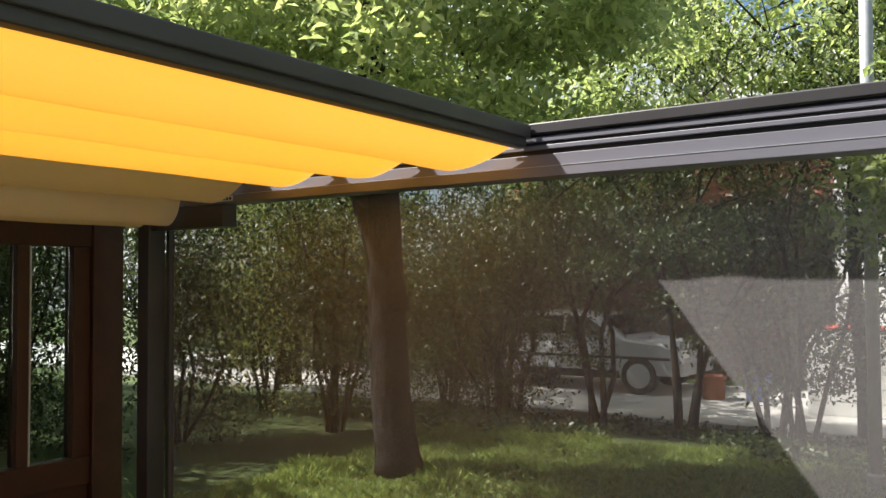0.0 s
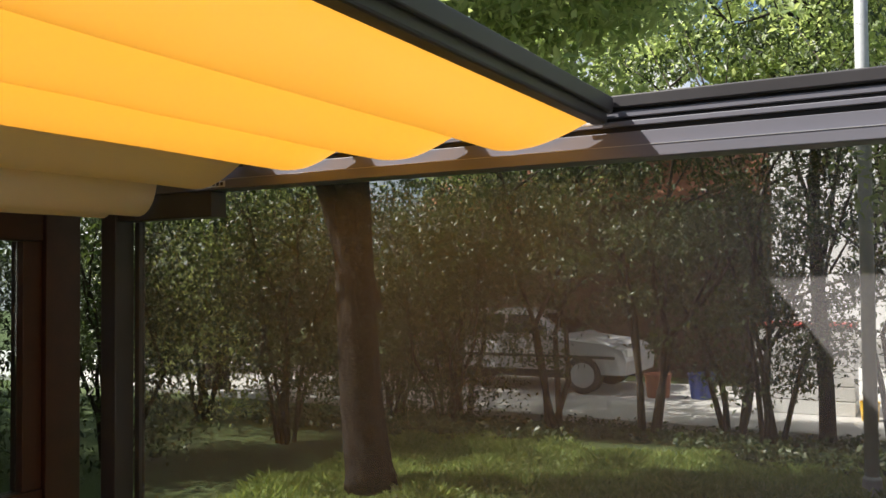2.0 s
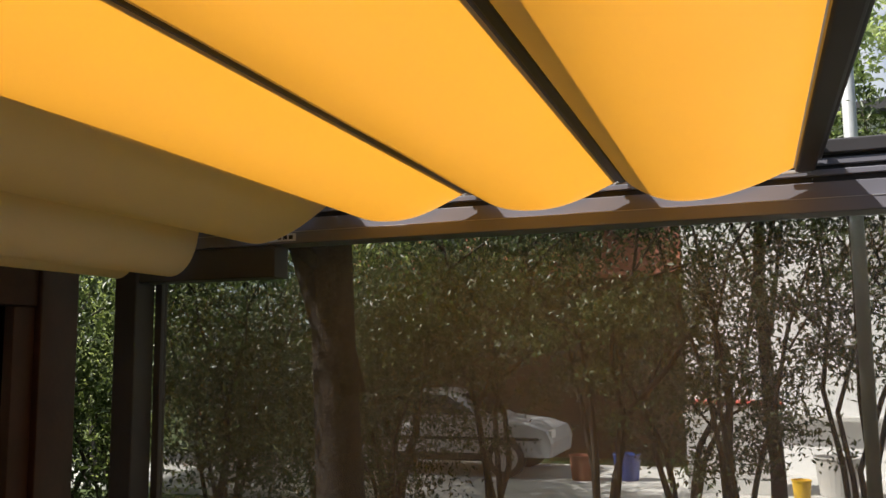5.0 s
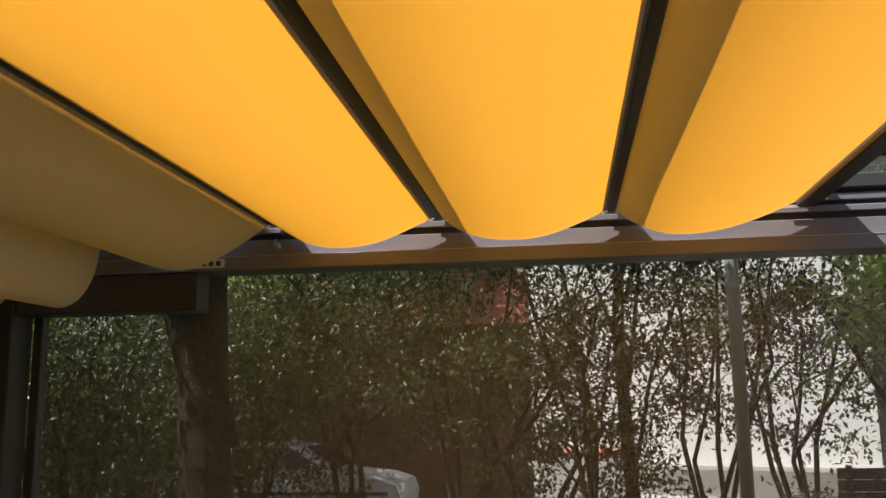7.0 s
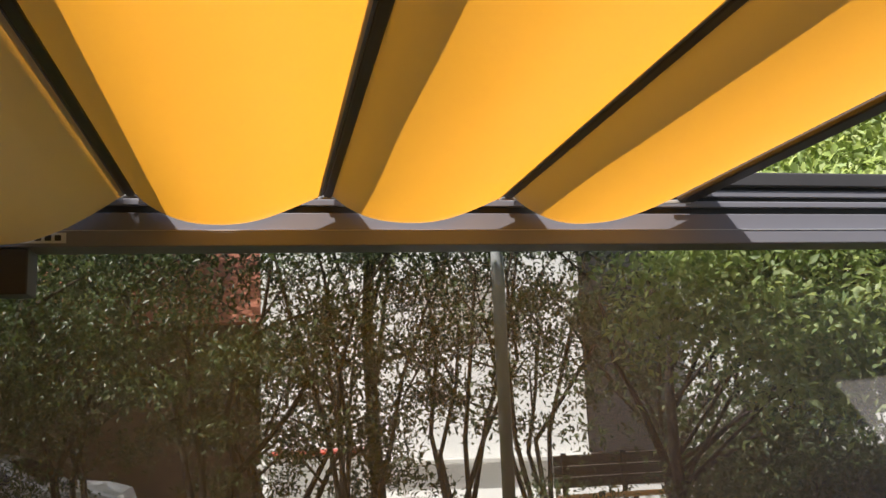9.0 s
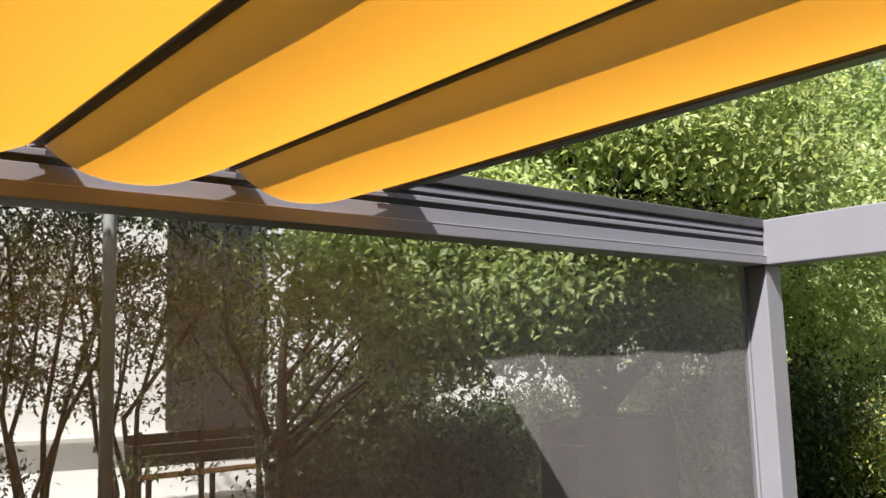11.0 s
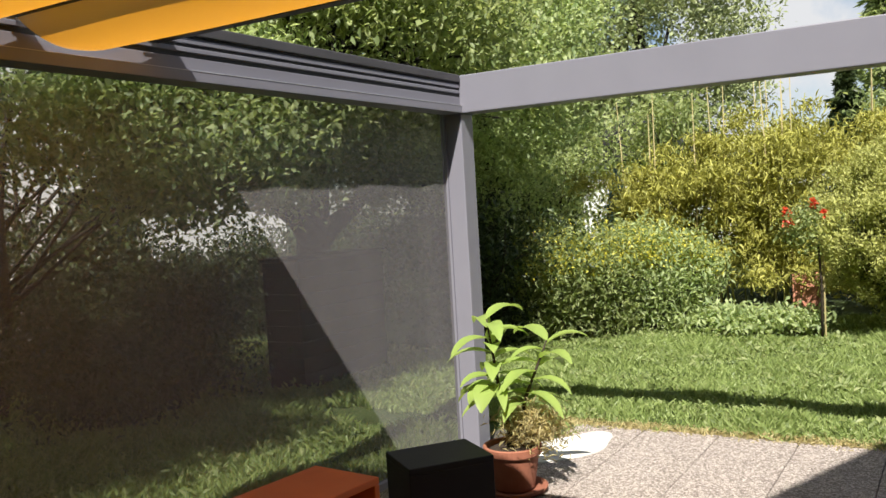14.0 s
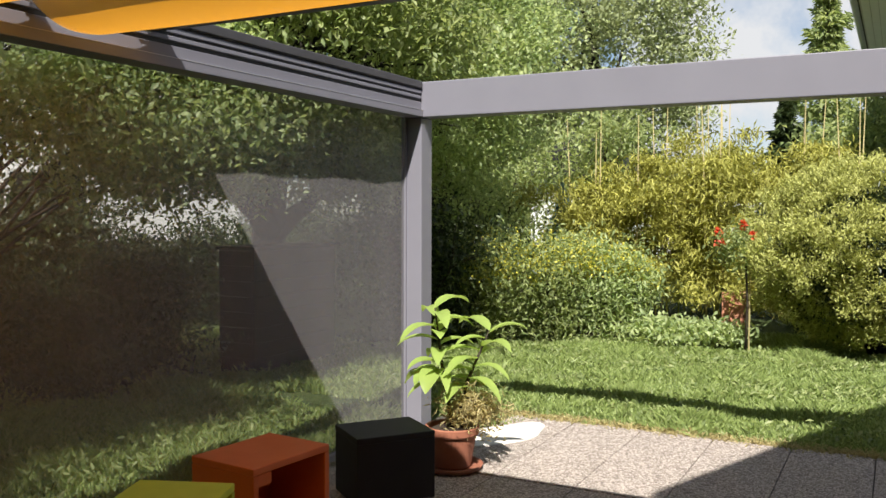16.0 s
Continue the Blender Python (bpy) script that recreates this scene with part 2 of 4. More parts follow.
PETAL_RED = leaf_material("red_petal", (0.55, 0.05, 0.02), (0.7, 0.12, 0.05))
GRASS = leaf_material("grass_blade", (0.17, 0.235, 0.07), (0.39, 0.47, 0.18), through=0.4)
STRAW = leaf_material("dry_stem", (0.42, 0.35, 0.16), (0.62, 0.54, 0.3))


# ---- mesh helpers ----
def add_box(bm, a, b, bevel=0.0):
    m = Matrix.Translation([(p + q) / 2 for p, q in zip(a, b)]) @ Matrix.Diagonal((*[q - p for p, q in zip(a, b)], 1))
    r = bmesh.ops.create_cube(bm, size=1, matrix=m)
    if bevel:
        es = list({e for v in r["verts"] for e in v.link_edges})
        bmesh.ops.bevel(bm, geom=es, offset=bevel, segments=2, affect="EDGES", profile=0.5)
    return bm


def boxes(*items, bevel=0.0):
    bm = bmesh.new()
    for a, b in items:
        add_box(bm, a, b, bevel)
    return bm


def finish(bm, name, material, smooth=False):
    me = bpy.data.meshes.new(name)
    bm.to_mesh(me)
    bm.free()
    me.materials.append(material)
    if smooth:
        me.polygons.foreach_set("use_smooth", [True] * len(me.polygons))
    return me


def part(name, bm, material, parent, label="", smooth=False):
    """One mesh under a thing or a part; bm may be a bmesh or a ready mesh."""
    me = bm if isinstance(bm, bpy.types.Mesh) else finish(bm, name, material, smooth)
    ob = new(name, me)
    ob.parent = parent
    ob.matrix_parent_inverse = Matrix.Translation(parent.matrix_basis.translation).inverted() if parent.parent is None else Matrix.Identity(4)
    if label:
        tagged(ob, label)
    return ob


def thing(name, at, label, category, group="", kind=""):
    ob = new(name)
    ob.empty_display_size = 0.1
    ob.matrix_basis = Matrix.Translation(at)
    return tagged(ob, label, category, group, kind)


def tube(points, radii, sides=7, bm=None):
    """A tapered tube along points."""
    bm = bm or bmesh.new()
    rings = []
    pts = [Vector(p) for p in points]
    for i, p in enumerate(pts):
        d = (pts[min(i + 1, len(pts) - 1)] - pts[max(i - 1, 0)]).normalized()
        u = d.orthogonal().normalized()
        if rings:
            u = (rings[-1][1] - d * rings[-1][1].dot(d)).normalized()
        w = d.cross(u)
        r = radii[i]
        rings.append(([bm.verts.new(p + (u * math.cos(2 * math.pi * k / sides) + w * math.sin(2 * math.pi * k / sides)) * r) for k in range(sides)], u))
    for (a, _), (b, _) in zip(rings, rings[1:]):
        for k in range(sides):
            bm.faces.new((a[k], a[(k + 1) % sides], b[(k + 1) % sides], b[k]))
    bm.faces.new(rings[0][0][::-1])
    bm.faces.new(rings[-1][0])
    return bm


def lathe(profile, at=(0, 0, 0), sides=40):
    """A turned body from (radius, height) pairs."""
    bm = bmesh.new()
    rings = [[bm.verts.new((at[0] + r * math.cos(2 * math.pi * k / sides), at[1] + r * math.sin(2 * math.pi * k / sides), at[2] + h)) for k in range(sides)] for r, h in profile]
    for a, b in zip(rings, rings[1:]):
        for k in range(sides):
            bm.faces.new((a[k], a[(k + 1) % sides], b[(k + 1) % sides], b[k]))
    bm.faces.new(rings[0][::-1])
    bm.faces.new(rings[-1])
    return bm


def leaf_mesh(name, centres, size, material, rng, aspect=0.52, droop=0.3, up=0.7, ways=None):
    """Many folded leaves, each an island of four corners; size may vary from leaf to leaf."""
    n = len(centres)
    way = rng.normal(size=(n, 3)) if ways is None else ways + rng.normal(size=(n, 3)) * 0.35
    way[:, 2] -= droop
    way /= np.linalg.norm(way, axis=1, keepdims=True)
    nor = rng.normal(size=(n, 3))
    nor[:, 2] += up * 3
    side = np.cross(way, nor)
    side /= np.linalg.norm(side, axis=1, keepdims=True) + 1e-9
    nor = np.cross(side, way)
    s = (size * rng.uniform(0.6, 1.3, n))[:, None]
    base = centres - way * s * 0.5
    mid = centres + nor * s * 0.0
    v = np.empty((n, 4, 3))
    v[:, 0] = base
    v[:, 1] = mid + side * s * aspect * 0.5 + nor * s * 0.10
    v[:, 2] = centres + way * s * 0.5 - nor * s * 0.08
    v[:, 3] = mid - side * s * aspect * 0.5 + nor * s * 0.10
    f = np.array([[0, 1, 2], [0, 2, 3]])[None] + (np.arange(n) * 4)[:, None, None]
    me = bpy.data.meshes.new(name)
    me.vertices.add(n * 4)
    me.vertices.foreach_set("co", v.ravel())
    me.loops.add(n * 6)
    me.loops.foreach_set("vertex_index", f.ravel().astype(np.int32))
    me.polygons.add(n * 2)
    me.polygons.foreach_set("loop_start", (np.arange(n * 2) * 3).astype(np.int32))
    me.update(calc_edges=True)
    me.materials.append(material)
    return me


def clumps(rng, centre, radius, k, shell=0.55):
    """Centres of leaf clumps in an uneven ellipsoid."""
    d = rng.normal(size=(k, 3))
    d /= np.linalg.norm(d, axis=1, keepdims=True)
    r = rng.uniform(shell, 1.0, k) ** 0.7 * rng.uniform(0.75, 1.12, k)
    return np.array(centre) + d * r[:, None] * np.array(radius)


def around(rng, cl, per, spread):
    """Leaf places round the clump centres, flattened as sprays."""
    p = np.repeat(cl, per, axis=0)
    return p + rng.normal(size=p.shape) * np.array(spread)


def tree(name, base, height, r0, centre, radius, k, per, leaf, material, label, bark, seed, lean=(0, 0), spread=(0.21, 0.21, 0.085), limbs=9, shell=0.5, keep=None):
    rng = np.random.default_rng(seed)
    t = thing(name, base, label, "tree")
    top = Vector((base[0] + lean[0], base[1] + lean[1], height))
    b = Vector(base)
    pts = [b + (top - b) * f + Vector((math.sin(f * 5 + seed), math.cos(f * 4 + seed), 0)) * 0.10 * math.sin(f * math.pi) for f in (0, 0.03, 0.12, 0.3, 0.5, 0.7, 0.85, 1)]
    bm = tube(pts, [r0 * q for q in (1.35, 1.12, 1.0, 0.92, 0.82, 0.66, 0.45, 0.2)], 12)
    part("trunk", bm, bark, t, smooth=True)
    cl = clumps(rng, centre, radius, k, shell)
    if keep:
        cl = cl[[keep(c) for c in cl]]
    for i in range(limbs):
        c = Vector(cl[i * len(cl) // limbs])
        f = 0.35 + 0.6 * rng.random()
        s = b + (top - b) * f
        m1 = s.lerp(c, 0.4) + Vector((0, 0, 0.25))
        m2 = s.lerp(c, 0.75) + Vector((rng.normal() * 0.1, rng.normal() * 0.1, 0.2))
        lb = tube([s, m1, m2, c], [r0 * 0.34, r0 * 0.24, r0 * 0.14, r0 * 0.04], 7)
        for j in range(4):
            e = Vector(cl[(i * len(cl) // limbs + j + 1) % len(cl)])
            if (e - m2).length < 1.9:
                tube([m1.lerp(m2, 0.3 + 0.2 * j), m2.lerp(e, 0.5) + Vector((0, 0, 0.1)), e], [r0 * 0.12, r0 * 0.07, r0 * 0.02], 5, lb)
        part("limb", lb, bark, t, smooth=True)
    part("crown", leaf_mesh("crown", around(rng, cl, per, spread), leaf, material, rng), material, t)
    return t


def shrub(name, base, stems, height, spread_r, k, per, leaf, material, label, seed, wood=None, low=0.25, spread=(0.2, 0.2, 0.16), aspect=0.45, droop=0.3, stem_r=0.025, category="shrub"):
    """A bush of several stems from the ground, with its leaves in clumps round their upper lengths."""
    rng = np.random.default_rng(seed)
    t = thing(name, base, label, category)
    b = Vector(base)
    cl = []
    for i in range(stems):
        a = 2 * math.pi * (i + rng.random() * 0.7) / stems
        rr = spread_r * (0.35 + 0.65 * rng.random())
        h = height * (0.75 + 0.25 * rng.random())
        e = b + Vector((rr * math.cos(a), rr * math.sin(a), h))
        m1 = b + Vector((0.24 * rr * math.cos(a) + rng.normal() * 0.045 * h, 0.24 * rr * math.sin(a) + rng.normal() * 0.045 * h, h * 0.33))
        m2 = b.lerp(e, 0.66) + Vector((rng.normal() * 0.07 * h, rng.normal() * 0.07 * h, h * 0.05))
        k1 = b.lerp(m1, 0.5) + Vector((rng.normal(), rng.normal(), 0)) * 0.014 * h
        k2 = m1.lerp(m2, 0.5) + Vector((rng.normal(), rng.normal(), 0)) * 0.024 * h
        st = tube([b + Vector((0.09 * math.cos(a), 0.09 * math.sin(a), 0)), k1, m1, k2, m2, e], [stem_r, stem_r * 0.9, stem_r * 0.78, stem_r * 0.62, stem_r * 0.46, stem_r * 0.12], 6)
        for j in range(4):
            f = 0.3 + 0.18 * j
            s0 = m1.lerp(m2, min(1, f * 1.2)) if f < 0.6 else m2.lerp(e, f - 0.5)
            d = Vector((rng.normal(), rng.normal(), 0.8)).normalized() * spread_r * 0.55
            tube([s0, s0 + d * 0.55 + Vector((0, 0, 0.03)), s0 + d], [stem_r * 0.45, stem_r * 0.3, stem_r * 0.1], 5, st)
            cl.append(s0 + d)
        part("stem", st, wood or TWIG, t, smooth=True)
        for _ in range(max(1, k // stems)):
            f = low + (1 - low) * rng.random() ** 0.8
            q = m1.lerp(m2, (f - 0.33) / 0.33) if f < 0.66 else m2.lerp(e, (f - 0.66) / 0.34)
            cl.append(q + Vector((rng.normal(), rng.normal(), rng.normal() * 0.5)) * spread_r * 0.33)
    cl = np.array([tuple(c) for c in cl])
    cl[:, 2] = np.maximum(cl[:, 2], base[2] + 0.15)
    pts = around(rng, cl, per, spread)
    pts[:, 2] = np.maximum(pts[:, 2], base[2] + 0.03)
    part("foliage", leaf_mesh("foliage", pts, leaf, material, rng, aspect, droop), material, t)
    return t, cl, rng


# ---- ground ----
BEAM_Z, BEAM_TOP = 2.2, 2.44
LAWN_EDGE = 0.86


def fall(x, y):
    """How far the ground lies lower towards the street behind the garden."""
    a = min(1, max(0, (y - 5.0) / 3.8))
    b = min(1, max(0, (x - 4.0) / 5.0))
    return -0.32 * a * a * (3 - 2 * a) * (1 - b * b * (3 - 2 * b))


bm = bmesh.new()
bmesh.ops.create_grid(bm, x_segments=120, y_segments=120, size=60)
for v in bm.verts:
    v.co.z = -0.03 - 0.02 * noise.noise(v.co * 0.4) - 0.005 + fall(v.co.x, v.co.y)
me = finish(bm, "ground", GROUND)
tagged(new("ground", me), "green garden lawn reaching to the street", "lawn", kind="structure")

pave = thing("pavement", (-2, 11, 0), "pale concrete driveway in front of the houses", "driveway", kind="structure")
part("driveway_slab", boxes(((-40, 8.9, -0.40), (22, 13.6, -0.30)), bevel=0.01), PAVING, pave)
part("kerb", boxes(((-40, 8.72, -0.40), (22, 8.88, -0.24)), bevel=0.015), PAVING, pave)

# ---- unseen house behind the camera, added to shade the terrace and canopy ----
house = thing("house", (-9, -6, 0), "unseen brown wood-clad house with a red tiled roof, added to shade the terrace", "house")
# made-up walls; the brown keeps their bounced light low
part("wall", boxes(((-11.5, -12, -0.05), (-7.2, -1.3, 5.8))), BROWN_WALL, house)
part("wing_wall", boxes(((-7.18, -12, -0.05), (1.5, -6.6, 4.8))), BROWN_WALL, house)
# roof edge placed so that its shadow ends at the last canvas folds
bm = boxes(((-11.8, -12.3, 5.82), (-6.99, -1.0, 6.0)))
part("roof", bm, ROOF_RED, house)
# added wing slab, outlined to throw the slanting shade edge on the terrace
bm = bmesh.new()
low_ring = [bm.verts.new((x, y, 4.82)) for x, y in ((-7.02, -4.6), (-4.3, -3.33), (3.4, -6.10), (3.4, -12.3), (-7.02, -12.3))]
top_ring = [bm.verts.new((v.co.x, v.co.y, 5.0)) for v in low_ring]
bm.faces.new(low_ring[::-1])
bm.faces.new(top_ring)
for i in range(5):
    bm.faces.new((low_ring[i], low_ring[(i + 1) % 5], top_ring[(i + 1) % 5], top_ring[i]))
part("wing_shade_roof", bm, ROOF_RED, house)

# ---- pergola ----
pergola = thing("pergola", (-2.5, 0, 0), "grey lacquered aluminium pergola frame on square posts", "pergola")
bm = boxes(((-0.015, 0.0, 0.0), (0.138, 0.135, BEAM_Z - 0.002)), bevel=0.006)
part("post", bm, ALU, pergola)
bm = boxes(((-0.03, -0.015, 0.0), (0.153, 0.127, 0.012)), bevel=0.003)
part("base_plate", bm, ALU, pergola)
# left post and plate darker than the right: shade put into their colour
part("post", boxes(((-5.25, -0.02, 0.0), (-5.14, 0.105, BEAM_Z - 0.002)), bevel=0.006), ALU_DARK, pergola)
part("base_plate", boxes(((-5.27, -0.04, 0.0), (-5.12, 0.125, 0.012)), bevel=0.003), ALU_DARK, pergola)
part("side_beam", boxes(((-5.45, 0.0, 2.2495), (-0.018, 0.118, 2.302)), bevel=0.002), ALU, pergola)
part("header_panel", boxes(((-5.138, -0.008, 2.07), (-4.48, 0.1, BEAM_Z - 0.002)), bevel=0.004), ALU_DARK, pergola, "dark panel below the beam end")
part("beam_ledge", boxes(((-5.45, -0.015, BEAM_Z), (-0.018, 0.118, 2.249)), bevel=0.004), ALU, pergola)
part("rail", boxes(((-5.45, 0.012, 2.304), (-0.022, 0.155, 2.391))), ALU, pergola)
for z0, z1 in ((2.322, 2.343), (2.357, 2.380)):
    part("rail_lip", boxes(((-5.45, -0.006, z0), (-0.024, 0.0115, z1)), bevel=0.003), ALU, pergola)
for z0, z1 in ((2.3035, 2.3215), (2.3435, 2.3565), (2.3805, 2.3915)):
    part("groove", boxes(((-5.44, 0.002, z0), (-0.026, 0.0116, z1))), RUBBER, pergola, "black groove seal")
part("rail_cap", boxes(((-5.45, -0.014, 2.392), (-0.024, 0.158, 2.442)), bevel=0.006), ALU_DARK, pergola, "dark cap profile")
# pale strip added as the highlight of sun on the ledge's top edge
part("edge_glint", boxes(((-5.45, -0.0165, 2.2455), (-0.02, -0.0152, 2.2475))), STEEL, pergola, "thin pale strip in place of the sunlit ledge edge")
part("front_beam", boxes(((-0.016, -6.0, BEAM_Z), (0.14, 0.128, BEAM_TOP)), bevel=0.006), ALU, pergola)

# ---- roller screen of the side ----
side_screen = thing("roller_screen", (-2.5, 0.08, 0), "dark grey mesh roller screen, lowered below the beam", "screen")
NX, NZ = 220, 40
bm = bmesh.new()
grid = []
for i in range(NX + 1):
    x = -5.13 + (5.13 - 0.02) * i / NX
    col = []
    for k in range(NZ + 1):
        z = 0.07 + (BEAM_Z + 0.06 - 0.07) * k / NZ
        w = math.sin(math.pi * min(1, (z - 0.05) / 2.15)) ** 0.5 if 0 < z < 2.2 else 0
        edge = min(1, (i / NX) * 25, (1 - i / NX) * 25)
        y = 0.13 + edge * w * (0.0028 * math.sin(x * 9.3 + 0.9 * math.sin(3.1 * x)) + 0.0012 * math.sin(x * 17.0 + 1.1) + 0.005 * noise.noise((x * 1.1, 0, z * 0.7)))
        col.append(bm.verts.new((x, y, z)))
    grid.append(col)
for i in range(NX):
    for k in range(NZ):
        bm.faces.new((grid[i][k], grid[i + 1][k], grid[i + 1][k + 1], grid[i][k + 1]))
part("screen_cloth", bm, SCREEN, side_screen, smooth=True)
part("bottom_bar", boxes(((-5.12, 0.11, 0.025), (-0.03, 0.15, 0.072)), bevel=0.008), ALU, side_screen)
part("guide_rail", boxes(((-0.032, 0.1145, 0.02), (-0.0155, 0.15, BEAM_Z + 0.06)), bevel=0.003), ALU, side_screen)
# left rail takes the darker colour too, for the shade at that end
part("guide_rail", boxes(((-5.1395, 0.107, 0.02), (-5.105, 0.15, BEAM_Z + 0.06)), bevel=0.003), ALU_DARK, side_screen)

# ---- folding canopy ----
canopy = thing("folding_canopy", (-3.8, -2.2, 2.35), "yellow canvas folding canopy hung in sagging folds, partly drawn out", "awning")
TIPS = [-2.53, -3.09, -3.65, -4.21, -4.80]
Y0, Y1 = -4.45, -0.022
TIP_Z = 2.352


def swag(xa, xb, drop, steep=0.85, name="canvas_fold"):
    """One length of canvas that hangs in a bow between two cross bars."""
    bm = bmesh.new()
    cols = []
    nu, nv = 22, 46
    for i in range(nu + 1):
        u = 0.5 - 0.5 * math.cos(math.pi * i / nu) if steep < 0.6 else i / nu
        x = xa + (xb - xa) * u
        w = u if steep < 0.6 else u ** 1.25
        bow = (4 * w * (1 - w)) ** steep
        row = []
        for j in range(nv + 1):
            y = Y0 + (Y1 - Y0) * j / nv
            wob = 0.004 * noise.noise((x * 5, y * 1.6, 0.3)) * bow * 2
            row.append(bm.verts.new((x, y, TIP_Z - drop * bow + wob)))
        cols.append(row)
    for i in range(nu):
        for j in range(nv):
            bm.faces.new((cols[i][j], cols[i][j + 1], cols[i + 1][j + 1], cols[i + 1][j]))
    return part(name, bm, YELLOW, canopy, smooth=True)


swag(TIPS[0], TIPS[1] + 0.012, 0.088)
swag(TIPS[1] - 0.012, TIPS[2] + 0.012, 0.088)
swag(TIPS[2] - 0.012, TIPS[3] + 0.012, 0.09)
swag(TIPS[3] - 0.012, TIPS[4] + 0.012, 0.145)
swag(-4.828, -5.10, 0.268, steep=0.4)
swag(-5.115, -5.36, 0.262, steep=0.4)
for x in TIPS[1:] + [-5.107]:
    bar = part("cross_bar", boxes(((x - 0.013, Y0, TIP_Z - 0.006), (x + 0.013, Y1 + 0.004, TIP_Z + 0.055)), bevel=0.004), ALU_DARK, canopy)
    part("bar_lip", boxes(((x - 0.034, Y0, TIP_Z - 0.004), (x - 0.0135, Y1, TIP_Z + 0.012)), bevel=0.003), ALU, bar, "pale grey hem strip")
    part("glider", boxes(((x - 0.03, Y1 + 0.0045, TIP_Z - 0.012), (x + 0.03, Y1 + 0.0082, TIP_Z + 0.0)), bevel=0.002), STEEL, bar, "bright metal glider")
front = part("front_bar", boxes(((-2.527, Y0, 2.335), (-2.462, Y1 + 0.0035, 2.415)), bevel=0.01), ALU_DARK, canopy)
part("front_bar_lip", boxes(((-2.461, Y0, 2.375), (-2.44, Y1 + 0.0035, 2.435)), bevel=0.006), ALU_DARK, front)
part("glider", boxes(((-2.565, Y1 + 0.0045, 2.333), (-2.475, Y1 + 0.0082, 2.345)), bevel=0.002), STEEL, front, "bright metal glider")
label_plate = thing("rating_label", (-4.44, -0.019, 2.222), "small white printed label stuck on the beam", "label")
part("label_sheet", boxes(((-4.50, -0.0185, 2.210), (-4.38, -0.0172, 2.240))), STICKER, label_plate)
for i in range(4):
    part("print_bar", boxes(((-4.488 + i * 0.026, -0.0195, 2.217), (-4.471 + i * 0.026, -0.0186, 2.233))), RUBBER, label_plate)

# ---- glazed wooden partition by the house ----
partition = thing("glazed_partition", (-5.6, -1.5, 0), "brown stained wooden glazed partition beside the terrace", "partition")
part("corner_post", boxes(((-5.68, -0.146, 0), (-5.52, 0.07, 2.18)), bevel=0.006), WOOD, partition)
part("top_rail", boxes(((-5.66, -3.4, 1.975), (-5.54, -0.148, 2.18)), bevel=0.005), WOOD, partition)
part("bottom_rail", boxes(((-5.66, -3.4, 0.50), (-5.54, -0.148, 0.663)), bevel=0.005), WOOD, partition)
part("panel", boxes(((-5.63, -3.4, 0.05), (-5.57, -0.148, 0.498)), bevel=0.005), WOOD, partition)
part("stile", boxes(((-5.65, -0.262, 0.665), (-5.55, -0.149, 1.973)), bevel=0.005), WOOD, partition)
for y in (-0.585, -1.6, -2.6):
    part("mullion", boxes(((-5.65, y - 0.035, 0.665), (-5.55, y + 0.035, 1.973)), bevel=0.005), WOOD, partition)
part("seal", boxes(((-5.553, -0.548, 0.668), (-5.546, -0.538, 1.97))), STEEL, partition, "bright metal glazing strip")
for a, b in ((-0.549, -0.264), (-1.564, -0.622), (-2.564, -1.637)):
    p = part("pane", boxes(((-5.605, a, 0.667), (-5.597, b, 1.971))), GLASS, partition)
    p.visible_shadow = False

# ---- seat cubes ----
def seat_cube(name, corner, turn, size, depth, height, material, label, opening):
    t = thing(name, corner, label, "stool", "seat cubes on the terrace")
    s, d, h, w = size, depth, height, 0.035
    rot = Matrix.Translation(corner) @ Matrix.Rotation(turn, 4, "Z")
    def piece(n, a, b):
        bm = boxes((a, b), bevel=0.005)
        bmesh.ops.transform(bm, matrix=rot, verts=bm.verts)
        part(n, bm, material, t)
    piece("top_board", (0, 0, h - w), (s, d, h))
    if opening:
        piece("side_board", (0, 0, 0.002), (w, d, h - w - 0.001))
        piece("side_board", (s - w, 0, 0.002), (s, d, h - w - 0.001))
        piece("back_board", (w + 0.001, d - w, 0.002), (s - w - 0.001, d, h - w - 0.001))
        piece("plinth", (w + 0.001, w, 0.002), (s - w - 0.001, d - w - 0.001, 0.04))
        piece("corner_block", (w + 0.001, 0.004, h - w - 0.06), (w + 0.09, 0.05, h - w - 0.001))
    else:
        piece("body", (0.0005, 0.0005, 0.002), (s - 0.0005, d - 0.0005, h - w + 0.0005))
    return t


seat_cube("seat_cube", (-1.50, -0.44, 0), radians(-37), 0.45, 0.36, 0.368, BLACK, "black lacquered wooden seat cube beside the flower pot", False)
seat_cube("seat_cube", (-2.189, -0.324, 0), radians(-5.5), 0.534, 0.415, 0.374, ORANGE, "orange lacquered wooden seat cube with an open front", True)
seat_cube("seat_cube", (-2.786, -0.535, 0), radians(21.5), 0.45, 0.434, 0.37, LIME, "lime green lacquered wooden seat cube by the screen", True)

# ---- potted plant ----
PX, PY = -0.62, -0.55
pot = thing("flower_pot", (PX, PY, 0), "terracotta flower pot on a saucer at the foot of the post", "flower pot")
part("saucer", lathe(((0.15, 0.005), (0.175, 0.008), (0.19, 0.035), (0.18, 0.037), (0.165, 0.018), (0.02, 0.016)), (PX, PY, 0)), TERRACOTTA, pot, smooth=True)
part("bowl", lathe(((0.108, 0.02), (0.116, 0.03), (0.148, 0.215), (0.161, 0.217), (0.165, 0.225), (0.166, 0.262), (0.158, 0.268), (0.146, 0.264), (0.142, 0.235)), (PX, PY, 0)), TERRACOTTA, pot, smooth=False)
